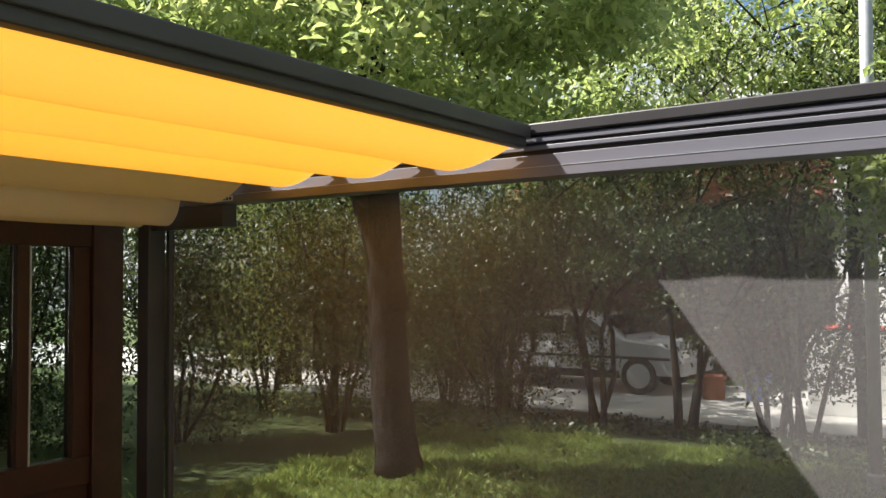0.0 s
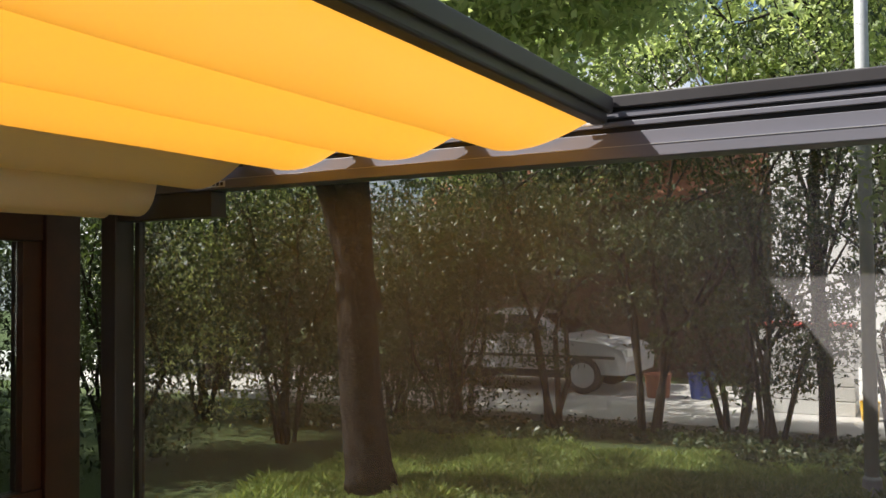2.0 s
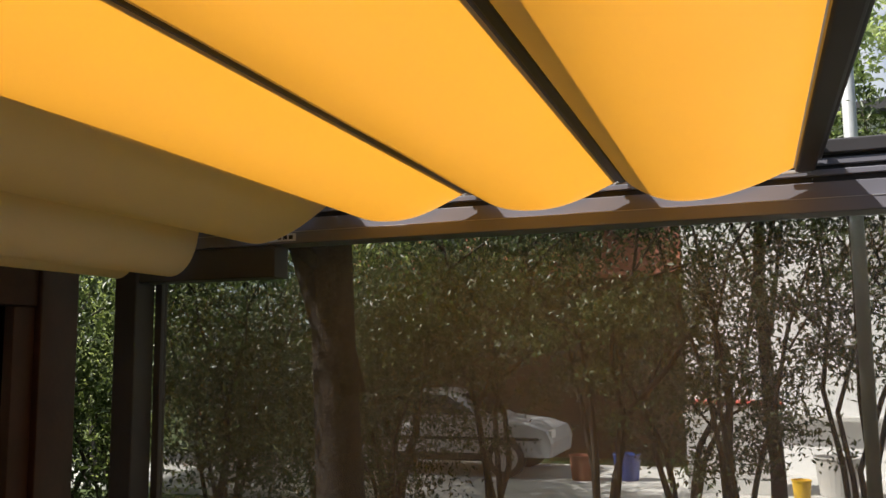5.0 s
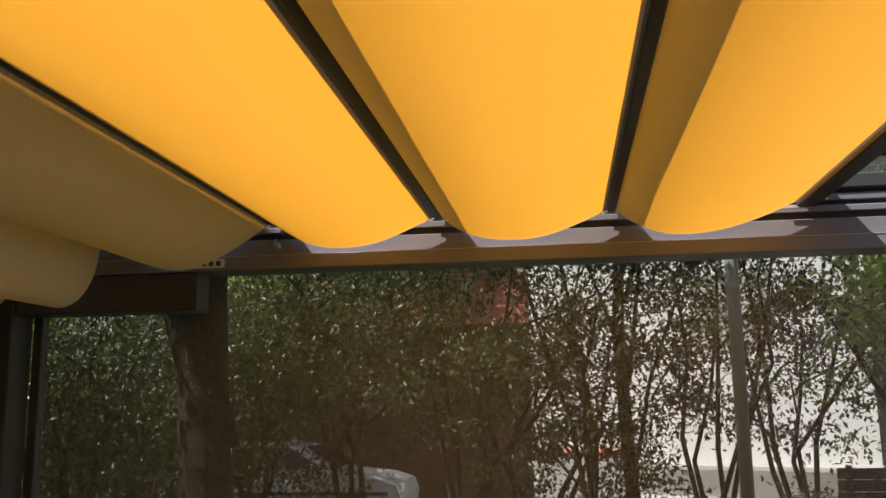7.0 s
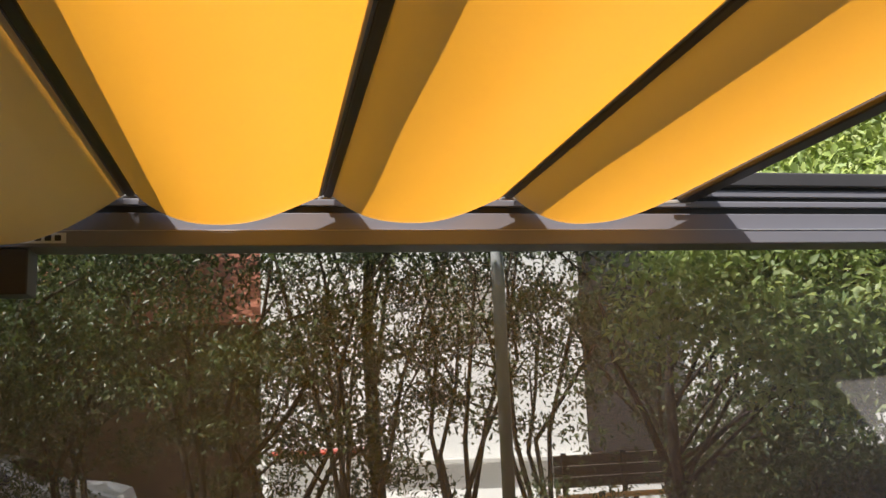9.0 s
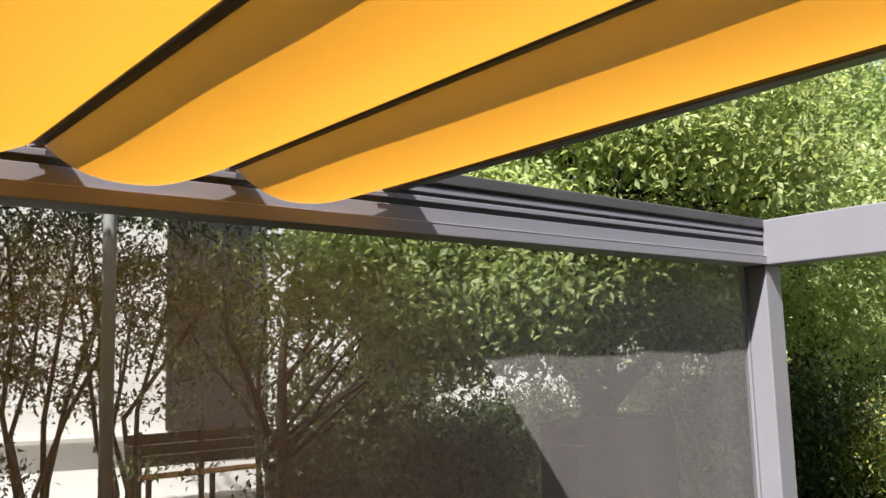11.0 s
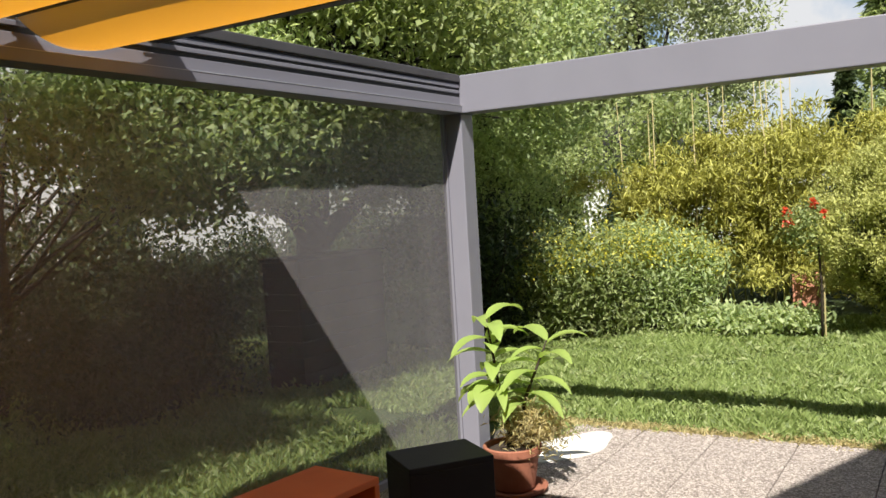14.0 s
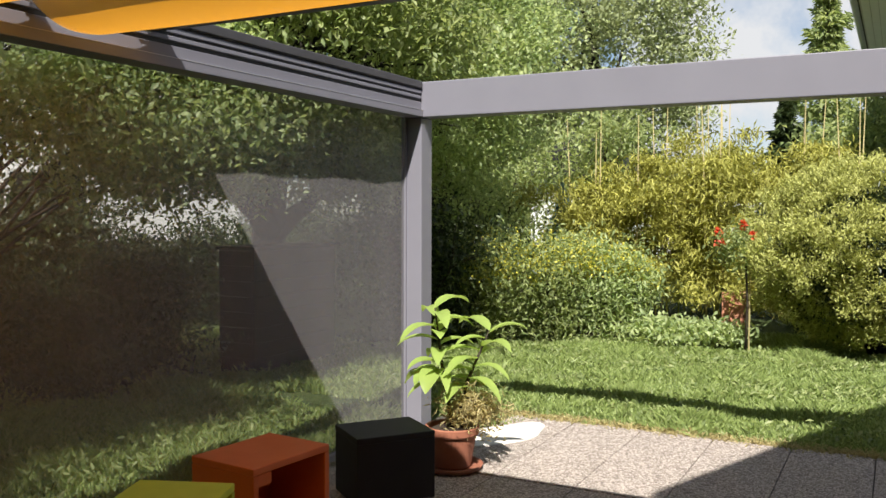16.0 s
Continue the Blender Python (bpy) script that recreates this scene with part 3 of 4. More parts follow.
bm = lathe(((0.142, 0.236), (0.11, 0.25), (0.05, 0.256)), (PX, PY, 0))
part("soil", bm, SOIL, pot)
plant = thing("potted_plant", (PX, PY, 0.25), "young light green plant with long pointed leaves in the terracotta pot", "plant")
rng = np.random.default_rng(5)


def blade_leaf(start, way, length, width, bend):
    """A pointed leaf with a midrib fold that bends down along its length."""
    bm = bmesh.new()
    d = Vector(way).normalized()
    s = d.cross(Vector((0, 0, 1))).normalized()
    up = s.cross(d)
    p = Vector(start)
    rows = []
    for i in range(9):
        f = i / 8
        w = width * math.sin(math.pi * min(1, f ** 0.8 * 0.97 + 0.02)) ** 0.8 * 0.5
        rows.append([bm.verts.new(p + s * w + up * w * 0.35), bm.verts.new(p), bm.verts.new(p - s * w + up * w * 0.35)])
        d = (d - Vector((0, 0, bend * 0.22)) * (0.4 + f)).normalized()
        up = s.cross(d)
        p = p + d * length / 8
    for a, b in zip(rows, rows[1:]):
        bm.faces.new((a[0], a[1], b[1], b[0]))
        bm.faces.new((a[1], a[2], b[2], b[1]))
    return bm


STEMS = (((0.0, 0.0, 0.0), (0.0, 0.06, 0.30), (0.0, 0.12, 0.72), 19), ((0.02, -0.02, 0.0), (0.03, -0.08, 0.27), (0.05, -0.22, 0.60), 17))
for a, b, c, count in STEMS:
    o = Vector((PX, PY, 0.25))
    pts = [o + Vector(q) for q in (a, b, c)]
    pts = [pts[0], pts[0].lerp(pts[1], 0.5) + Vector((0.012, 0, 0)), pts[1], pts[1].lerp(pts[2], 0.5), pts[2]]
    part("stem", tube(pts, (0.014, 0.013, 0.011, 0.008, 0.004), 8), TWIG, plant, smooth=True)
    for i in range(count):
        f = 0.30 + 0.70 * i / (count - 1)
        s = pts[2].lerp(pts[4], (f - 0.42) / 0.58) if f > 0.42 else pts[1].lerp(pts[2], f / 0.42)
        ang = i * 2.4 + rng.random()
        lift = 0.15 + 0.75 * f * rng.random()
        part("leaf", blade_leaf(s, (math.cos(ang), math.sin(ang), lift), 0.22 + 0.12 * rng.random(), 0.07 + 0.04 * rng.random(), 0.85), LEAF_POT, plant, smooth=True)
for ang, ln, wd in ((2.7, 0.2, 0.13), (1.9, 0.24, 0.14), (3.3, 0.26, 0.14)):
    part("leaf", blade_leaf((PX - 0.02, PY + 0.09, 0.60), (math.cos(ang), math.sin(ang), 0.1), ln, wd, 0.9), LEAF_POT, plant, smooth=True)
herb = thing("pot_herb", (PX, PY, 0.25), "wispy straw-coloured herb growing in the flower pot", "plant", kind="stuff")
hp = rng.normal(size=(2000, 3)) * np.array((0.08, 0.085, 0.06)) + np.array((PX + 0.05, PY - 0.11, 0.36))
part("herb_foliage", leaf_mesh("herb_foliage", hp, 0.05, STRAW, rng, 0.11), STRAW, herb)

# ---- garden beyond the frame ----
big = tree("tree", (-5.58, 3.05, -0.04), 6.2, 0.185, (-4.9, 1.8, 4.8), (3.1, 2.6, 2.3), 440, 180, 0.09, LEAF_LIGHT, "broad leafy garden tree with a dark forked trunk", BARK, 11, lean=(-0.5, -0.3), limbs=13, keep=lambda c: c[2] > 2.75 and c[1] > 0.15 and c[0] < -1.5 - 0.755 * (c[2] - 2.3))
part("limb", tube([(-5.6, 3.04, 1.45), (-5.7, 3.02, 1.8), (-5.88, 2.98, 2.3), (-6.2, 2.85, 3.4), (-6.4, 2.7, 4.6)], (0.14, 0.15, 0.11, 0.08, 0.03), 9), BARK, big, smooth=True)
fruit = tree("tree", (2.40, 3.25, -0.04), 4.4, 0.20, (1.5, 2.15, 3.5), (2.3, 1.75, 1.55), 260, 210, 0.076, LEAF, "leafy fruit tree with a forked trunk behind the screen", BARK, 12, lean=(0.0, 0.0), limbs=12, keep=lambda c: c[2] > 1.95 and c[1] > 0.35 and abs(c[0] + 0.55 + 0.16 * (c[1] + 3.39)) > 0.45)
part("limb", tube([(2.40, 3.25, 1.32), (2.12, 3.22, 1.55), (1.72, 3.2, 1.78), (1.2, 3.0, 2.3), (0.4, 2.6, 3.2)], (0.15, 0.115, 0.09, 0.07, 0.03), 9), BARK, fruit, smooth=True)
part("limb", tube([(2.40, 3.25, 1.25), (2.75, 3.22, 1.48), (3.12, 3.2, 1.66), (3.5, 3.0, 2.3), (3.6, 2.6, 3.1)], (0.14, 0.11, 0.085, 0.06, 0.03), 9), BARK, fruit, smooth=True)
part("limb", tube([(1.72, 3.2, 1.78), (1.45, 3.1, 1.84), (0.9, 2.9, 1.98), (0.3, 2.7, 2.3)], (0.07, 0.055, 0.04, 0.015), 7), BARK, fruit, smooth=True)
rng = np.random.default_rng(142)
part("low_leaves", leaf_mesh("low_leaves", around(rng, np.concatenate([clumps(rng, (3.25, 3.0, 2.0), (0.8, 0.5, 0.5), 46, 0.2), clumps(rng, (1.35, 2.7, 2.0), (0.7, 0.6, 0.28), 30, 0.2)]), 90, (0.15, 0.15, 0.1)), 0.078, LEAF, rng), LEAF, fruit)
tree("tree", (6.2, 3.2, -0.04), 5.0, 0.15, (4.7, 2.5, 3.5), (2.1, 1.7, 2.3), 270, 230, 0.072, LEAF_LIGHT, "bright green leafy tree at the edge of the lawn", BARK, 13, limbs=9)
# tall shrubs and part of the bushes: shade of the crowns in the leaf colour
for i, (x, y, h, r, mat) in enumerate(((-4.4, 7.3, 4.6, 1.1, LEAF_DARK_SHADED), (-5.9, 8.0, 4.2, 1.2, LEAF_DARK_SHADED), (-7.4, 8.2, 3.8, 1.1, LEAF_DARK_SHADED), (-3.6, 8.3, 3.0, 1.0, LEAF_DARK_SHADED), (-2.95, 7.0, 5.2, 1.1, LEAF_DARK_SHADED), (-1.7, 7.3, 5.0, 1.2, LEAF_DARK_SHADED), (-0.75, 7.2, 4.7, 1.1, LEAF_DARK_SHADED), (0.4, 6.1, 4.4, 1.0, LEAF_DARK_SHADED), (2.4, 6.9, 4.8, 1.2, LEAF_DARK_SHADED))):
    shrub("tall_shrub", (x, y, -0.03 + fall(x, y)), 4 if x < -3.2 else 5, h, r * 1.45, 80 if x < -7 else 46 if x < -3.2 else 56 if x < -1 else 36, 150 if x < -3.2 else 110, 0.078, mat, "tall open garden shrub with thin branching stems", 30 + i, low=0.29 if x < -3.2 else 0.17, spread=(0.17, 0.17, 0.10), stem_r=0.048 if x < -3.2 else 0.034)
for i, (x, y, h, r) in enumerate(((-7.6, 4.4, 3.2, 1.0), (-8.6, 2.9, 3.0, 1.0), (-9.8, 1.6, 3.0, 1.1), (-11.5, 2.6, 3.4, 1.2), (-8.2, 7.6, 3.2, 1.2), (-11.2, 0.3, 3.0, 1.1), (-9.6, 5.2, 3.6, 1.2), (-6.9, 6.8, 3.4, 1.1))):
    shrub("garden_bush", (x, y, -0.03 + fall(x, y)), 7, h, r, 90, 110, 0.07, LEAF_DARK_SHADED if i in (0, 1, 2, 4, 7) else LEAF, "dense green bush at the edge of the lawn", 50 + i, low=0.12, spread=(0.25, 0.25, 0.2))
tree("tree", (-2.5, 8.2, -0.34), 5.6, 0.09, (-2.9, 8.1, 5.3), (2.1, 1.5, 1.75), 120, 110, 0.11, LEAF_LIGHT, "slender light green tree at the kerb of the driveway", BARK, 15, limbs=8)
for i, (x, y, h) in enumerate(((-11.3, 13.9, 2.6), (-13.0, 13.0, 2.4), (-14.8, 12.4, 2.8), (-16.8, 11.6, 2.6), (-19.0, 11.0, 3.0))):
    shrub("hedge_bush", (x, y, -0.03 + fall(x, y)), 8, h, 1.2, 110, 80, 0.1, LEAF_DARK_SHADED, "dense dark hedge bush beyond the driveway", 250 + i, low=0.03, spread=(0.3, 0.3, 0.25))
small = tree("tree", (-0.5, 4.5, -0.04), 2.6, 0.055, (-0.3, 2.2, 2.35), (1.15, 0.95, 0.72), 170, 190, 0.07, LEAF_LIGHT, "small leafy tree with a thin forked trunk behind the screen", BARK, 14, lean=(-0.2, -0.8), limbs=9, spread=(0.18, 0.18, 0.12), keep=lambda c: c[2] > 1.65)
for q in (((-0.52, 4.48, 1.0), (-0.3, 4.45, 1.45), (0.05, 4.3, 1.9), (0.35, 3.9, 2.4)), ((-0.55, 4.45, 1.15), (-0.75, 4.4, 1.6), (-1.05, 4.2, 2.0), (-1.3, 3.8, 2.5)), ((-0.52, 4.48, 0.85), (-0.25, 4.3, 1.1), (0.15, 4.1, 1.35), (0.5, 3.9, 1.7))):
    part("limb", tube(list(q), (0.036, 0.028, 0.018, 0.006), 7), BARK, small, smooth=True)
rng = np.random.default_rng(141)
# same tree, darker leaves: the shade below its crown is in the colour
part("low_leaves", leaf_mesh("low_leaves", around(rng, clumps(rng, (0.3, 4.3, 1.5), (0.9, 0.5, 0.42), 55, 0.2), 30, (0.12, 0.12, 0.08)), 0.075, LEAF_DARK_SHADED, rng), LEAF_DARK_SHADED, small)
# back bushes darkened by leaf colour to look shaded
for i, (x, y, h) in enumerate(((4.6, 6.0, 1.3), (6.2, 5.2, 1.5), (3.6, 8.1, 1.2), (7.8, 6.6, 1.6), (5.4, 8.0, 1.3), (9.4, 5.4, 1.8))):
    shrub("garden_bush", (x, y, -0.03 + fall(x, y)), 7, h, 0.8, 80, 70, 0.08, LEAF_DARK_SHADED, "low green bush at the back of the lawn", 150 + i, low=0.05)
# bushes below the fruit tree, shade painted through the dark leaf
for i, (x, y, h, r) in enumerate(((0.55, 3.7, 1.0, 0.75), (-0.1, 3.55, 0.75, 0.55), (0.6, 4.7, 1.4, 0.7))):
    shrub("garden_bush", (x, y, -0.03), 8, h, r, 110, 120, 0.07, LEAF_DARK_SHADED, "bush below the fruit tree, its shade put into dark leaves", 180 + i, low=0.03)
shrub("garden_bush", (4.0, 2.2, -0.03), 8, 1.6, 0.9, 110, 80, 0.075, LEAF_DARK_SHADED, "dark green bush below the tree", 63, low=0.05)

# flowering border
for i, (x, y) in enumerate(((4.15, 1.25), (4.6, 0.8), (5.05, 0.4), (5.3, 0.1), (4.75, 1.5), (5.6, 0.8))):
    t, cl, rg = shrub("flowering_perennial", (x, y, -0.03), 14, (1.05, 1.12, 1.24, 1.02, 1.32, 1.3)[i], 0.34, 90, 44, 0.08, LEAF_LIGHT if i in (2, 3) else LEAF, "tall yellow flowering perennial in the border", 70 + i, low=0.02, spread=(0.12, 0.12, 0.13), aspect=0.3, stem_r=0.008, category="flower")
    hi = cl[cl[:, 2] > 0.78 * cl[:, 2].max()]
    part("blossom", leaf_mesh("blossom", around(rg, hi, 55, (0.11, 0.11, 0.09)), 0.034, PETAL_YELLOW, rg, 0.7), PETAL_YELLOW, t, "small yellow flowers")["kind"] = "stuff"
for i, (x, y) in enumerate(((4.95, -0.75), (5.15, -1.1), (5.0, -0.4))):
    shrub("border_plant", (x, y, -0.03), 7, 0.20, 0.30, 34, 20, 0.08, LEAF_LIGHT, "low light green border plant", 90 + i, low=0.02, spread=(0.12, 0.12, 0.06), stem_r=0.006, category="plant")

# clipped round bush
rng = np.random.default_rng(99)
rb = thing("round_bush", (5.5, -2.75, -0.03), "large rounded fine-leaved bush on the lawn", "bush")
for i in range(9):
    a = i * 0.7
    part("stem", tube([(5.5 + 0.08 * math.cos(a), -2.75 + 0.08 * math.sin(a), -0.03), (5.5 + 0.35 * math.cos(a), -2.75 + 0.35 * math.sin(a), 0.6), (5.5 + 0.75 * math.cos(a), -2.75 + 0.75 * math.sin(a), 1.5)], (0.03, 0.022, 0.006), 6), TWIG, rb, smooth=True)
d = rng.normal(size=(1000, 3))
d /= np.linalg.norm(d, axis=1, keepdims=True)
rad = rng.uniform(0.80, 1.0, 1000)
rad *= 1 + 0.10 * np.sin(d[:, 0] * 9 + 1) * np.cos(d[:, 2] * 8 + d[:, 1] * 7) - 0.2 * np.clip(-d[:, 2] - 0.05, 0, 1)
cl = np.array((5.5, -2.72, 1.04)) + d * rad[:, None] * np.array((1.34, 1.40, 1.12))
cl[:, 2] = np.maximum(cl[:, 2], 0.05)
lp = around(rng, cl, 120, (0.055, 0.055, 0.05))
ways = np.repeat(d, 120, axis=0) * 0.35 + rng.normal(size=(120000, 3)) * 0.4 + np.array((0, 0, 0.5))
# inner leaves in the dark material: shade inside the bush put into colour
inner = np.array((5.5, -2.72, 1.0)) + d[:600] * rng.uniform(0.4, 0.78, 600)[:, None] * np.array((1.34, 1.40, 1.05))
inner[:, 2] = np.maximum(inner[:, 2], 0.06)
part("shaded_inner_foliage", leaf_mesh("shaded_inner_foliage", around(rng, inner, 60, (0.09, 0.09, 0.08)), 0.07, LEAF_DARK_SHADED, rng, 0.4), LEAF_DARK_SHADED, rb)
part("foliage", leaf_mesh("foliage", lp, 0.046, LEAF_ROUND, rng, 0.32, 0.0, 0.5, ways), LEAF_ROUND, rb)

# bamboo
for i, (x, y, h) in enumerate(((7.6, -0.6, 2.6), (7.9, 0.4, 2.45), (8.3, -1.6, 2.65), (7.7, -2.4, 2.45), (8.6, -3.4, 2.6), (7.4, 1.3, 2.1), (9.0, -0.2, 2.8))):
    rg = np.random.default_rng(120 + i)
    t = thing("bamboo_clump", (x, y, -0.03), "yellow-green bamboo clump with upright canes", "bamboo")
    cl = []
    for j in range(9):
        a, rr = rg.random() * 6.28, 0.45 * rg.random()
        b0 = Vector((x + rr * math.cos(a), y + rr * math.sin(a), -0.03))
        e = b0 + Vector((0.3 * rg.normal(), 0.3 * rg.normal(), h * (0.85 + 0.2 * rg.random())))
        if j % 3 == 0:
            e = b0 + Vector((0.1 * rg.normal(), 0.1 * rg.normal(), h + 0.55 + 0.5 * rg.random()))
        m1 = b0.lerp(e, 0.5) + Vector((0.04, 0, 0.1))
        part("cane", tube([b0, m1, e], (0.013, 0.011, 0.004), 6), LEAF_BAMBOO if j % 3 else STRAW, t, smooth=True)
        for _ in range(3 if j % 3 == 0 else 12):
            f = (0.1 + 0.5 * rg.random()) if j % 3 == 0 else 0.12 + 0.83 * rg.random()
            q = b0.lerp(e, f)
            cl.append((q.x + rg.normal() * 0.3, q.y + rg.normal() * 0.3, q.z))
    part("foliage", leaf_mesh("foliage", around(rg, np.array(cl), 150, (0.12, 0.12, 0.08)), 0.11, LEAF_BAMBOO, rg, 0.2, 0.6), LEAF_BAMBOO, t)

# rose with red blooms
rose = thing("rose_tree", (4.95, -1.42, -0.03), "slender standard rose with red blooms on a stake", "rose")
part("stem", tube([(4.95, -1.42, -0.03), (4.96, -1.43, 0.5), (4.94, -1.41, 1.0), (4.95, -1.40, 1.4)], (0.016, 0.014, 0.012, 0.005), 7), TWIG, rose, smooth=True)
part("stake", tube([(4.98, -1.45, -0.03), (4.98, -1.45, 0.85)], (0.010, 0.009), 8), STRAW, rose)
rng = np.random.default_rng(7)
part("foliage", leaf_mesh("foliage", around(rng, clumps(rng, (4.95, -1.35, 1.2), (0.30, 0.30, 0.34), 40, 0.2), 22, (0.06, 0.06, 0.05)), 0.06, LEAF, rng), LEAF, rose)
for q in ((4.80, -1.40, 1.42), (4.85, -1.50, 1.30), (4.74, -1.16, 1.22), (4.80, -1.12, 1.32)):
    part("bloom", leaf_mesh("bloom", rng.normal(size=(36, 3)) * 0.022 + np.array(q), 0.05, PETAL_RED, rng, 0.8), PETAL_RED, rose, "red rose bloom")
planter = thing("clay_planter", (7.1, -0.95, -0.03), "reddish clay planter standing behind the roses", "planter")
part("planter_body", boxes(((6.97, -1.10, -0.03), (7.25, -0.80, 0.46)), bevel=0.02), CLAY, planter)
part("planter_soil", boxes(((7.0, -1.07, 0.462), (7.22, -0.83, 0.475)), bevel=0.005), SOIL, planter)

# conifers and distant trees
def conifer(base, height, r, mat, label, seed, n=9000, leaf=0.12):
    rg = np.random.default_rng(seed)
    t = thing("conifer", base, label, "tree")
    part("trunk", tube([base, (base[0], base[1], height)], (0.05 * height / 3, 0.01), 8), TWIG, t, smooth=True)
    f = rg.random(n) ** 0.75
    tier = 0.7 + 0.3 * np.abs(np.sin(f * 26 + rg.normal(size=n) * 0.25))
    a = np.round(rg.random(n) * 11) / 11 * 6.283 + f * 9 + rg.normal(size=n) * 0.22
    rr = r * (1 - f) * tier * rg.random(n) ** 0.5 * (0.8 + 0.35 * np.sin(np.round(a * 2) * 12.9 + np.round(f * 26) * 4.1))
    p = np.stack([base[0] + rr * np.cos(a), base[1] + rr * np.sin(a), base[2] + 0.1 + f * (height - 0.1) - 0.25 * rr], 1)
    w = np.stack([np.cos(a), np.sin(a), -0.1 + 0 * a], 1)
    part("needles", leaf_mesh("needles", p, leaf, mat, rg, 0.3, 0.1, 0.3, w), mat, t)
    return t


shrub("garden_bush", (9.6, 1.7, -0.03), 8, 3.3, 1.1, 110, 60, 0.11, LEAF, "tall green bush behind the border", 64, low=0.1)
shrub("garden_bush", (8.7, 3.4, -0.03), 8, 2.6, 0.9, 100, 90, 0.08, LEAF, "green bush behind the border", 65, low=0.1)
conifer((7.5, 1.68, -0.03), 2.0, 0.75, LEAF_BLUE, "small blue-grey spruce in the border", 5, 5000, 0.09)
conifer((31, -0.35, -0.1), 11.6, 3.4, LEAF, "tall green conifer far behind the garden", 6, 9000, 0.36)
conifer((27, 0.6, -0.1), 6.0, 2.2, LEAF_DARK_SHADED, "dark conifer far behind the garden", 8, 9000, 0.3)
tree("tree", (17.5, 4.4, -0.05), 8.2, 0.22, (17.5, 4.4, 5.6), (2.6, 3.3, 4.2), 300, 160, 0.13, LEAF_GREY, "grey-green willow behind the garden", BARK, 21, limbs=8, spread=(0.3, 0.3, 0.3))
tree("tree", (12.5, 8.0, -0.05), 7.5, 0.22, (12, 7.5, 5.0), (3.6, 3.2, 3.2), 240, 80, 0.17, LEAF, "leafy tree behind the garden", BARK, 22, limbs=8, spread=(0.35, 0.35, 0.25))
for i, (x, y, z, r) in enumerate(((-13, 9, 5.2, 3.6), (-9.0, 15.5, 5.6, 3.4), (-3.5, 22.5, 7.4, 3.4), (11.5, 20.5, 8.0, 3.6), (-17, 3, 5.0, 3.5), (22, -10, 3.0, 3.0), (21, -3.2, 2.6, 2.6), (20, 8.5, 3.2, 3.0), (-12.5, -2.5, 5.2, 3.2))):
    tree("tree", (x, y, -0.05 + fall(x, y)), z + 1.2, 0.24, (x, y, z), (r, r, r * 0.95), 210, 85, 0.19, (LEAF, LEAF_LIGHT, LEAF_DARK_SHADED)[i % 3], "leafy tree of the neighbouring gardens", BARK, 200 + i, limbs=8, spread=(0.42, 0.42, 0.3))

# compost box and bench in the garden
comp = thing("compost_box", (1.7, 2.65, -0.03), "dark wooden compost box on the lawn behind the screen", "compost box")
for k in range(8):
    z = 0.0 + k * 0.147
    part("board", boxes(((1.17, 2.45, z), (2.5, 2.475, z + 0.142)), bevel=0.002), CHARRED, comp)
    part("board", boxes(((1.17, 2.477, z), (1.195, 2.88, z + 0.142)), bevel=0.002), CHARRED, comp)
    part("board", boxes(((2.475, 2.477, z), (2.5, 2.88, z + 0.142)), bevel=0.002), CHARRED, comp)
part("lid", boxes(((1.14, 2.42, 1.178), (2.53, 2.9, 1.21)), bevel=0.004), CHARRED, comp)
bench = thing("garden_bench", (1.75, 10.7, -0.3), "long garden bench with orange-brown seat and dark back", "bench")
for k in range(3):
    part("seat_slat", boxes(((0.6, 10.45 + k * 0.14, 0.13), (2.9, 10.575 + k * 0.14, 0.17)), bevel=0.006), BENCH_WOOD, bench)
for k in range(3):
    part("back_slat", boxes(((0.6, 10.94, 0.26 + k * 0.17), (2.9, 10.975, 0.42 + k * 0.17)), bevel=0.006), CHARRED, bench, "dark back board")
for x in (0.72, 1.72, 2.72):
    part("leg", boxes(((x, 10.47, -0.3), (x + 0.07, 10.54, 0.128)), bevel=0.004), CHARRED, bench)
    part("leg", boxes(((x, 10.868, -0.3), (x + 0.07, 10.938, 0.8)), bevel=0.004), CHARRED, bench)

# lamp post, bins, tubs
pole = thing("metal_pole", (-1.845, 4.72, -0.03), "tall slim galvanised metal pole on the lawn", "pole")
part("shaft", tube([(-1.845, 4.72, -0.03), (-1.845, 4.72, 3.0), (-1.84, 4.725, 6.4)], (0.055, 0.055, 0.05), 20), STEEL, pole, smooth=True)
part("sleeve", lathe(((0.075, -0.03), (0.075, 0.10), (0.062, 0.12)), (-1.845, 4.72, 0), 20), STEEL, pole)


def tub(name, at, r, h, material, label):
    t = thing(name, at, label, "tub")
    part("body", lathe(((r * 0.8, 0.0), (r * 0.84, 0.01), (r, h - 0.02), (r * 1.06, h - 0.02), (r * 1.06, h), (r * 0.96, h), (r * 0.9, h * 0.7)), at, 24), material, t)


tub("plastic_tub", (-4.75, 11.75, -0.3), 0.22, 0.42, BLUE, "blue plastic tub on the driveway")
tub("plant_tub", (-5.45, 11.6, -0.3), 0.22, 0.40, TERRACOTTA, "orange clay tub on the driveway")
tub("bucket", (-2.16, 10.45, -0.3), 0.13, 0.27, YELLOW_PLASTIC, "yellow plastic bucket by the white board box")
tub("plant_tub", (-1.65, 10.9, -0.3), 0.3, 0.55, PAVING, "pale concrete plant tub by the white house")
box = thing("board_box", (-3.05, 11.1, -0.3), "white panelled box with a red rim on the driveway", "box")
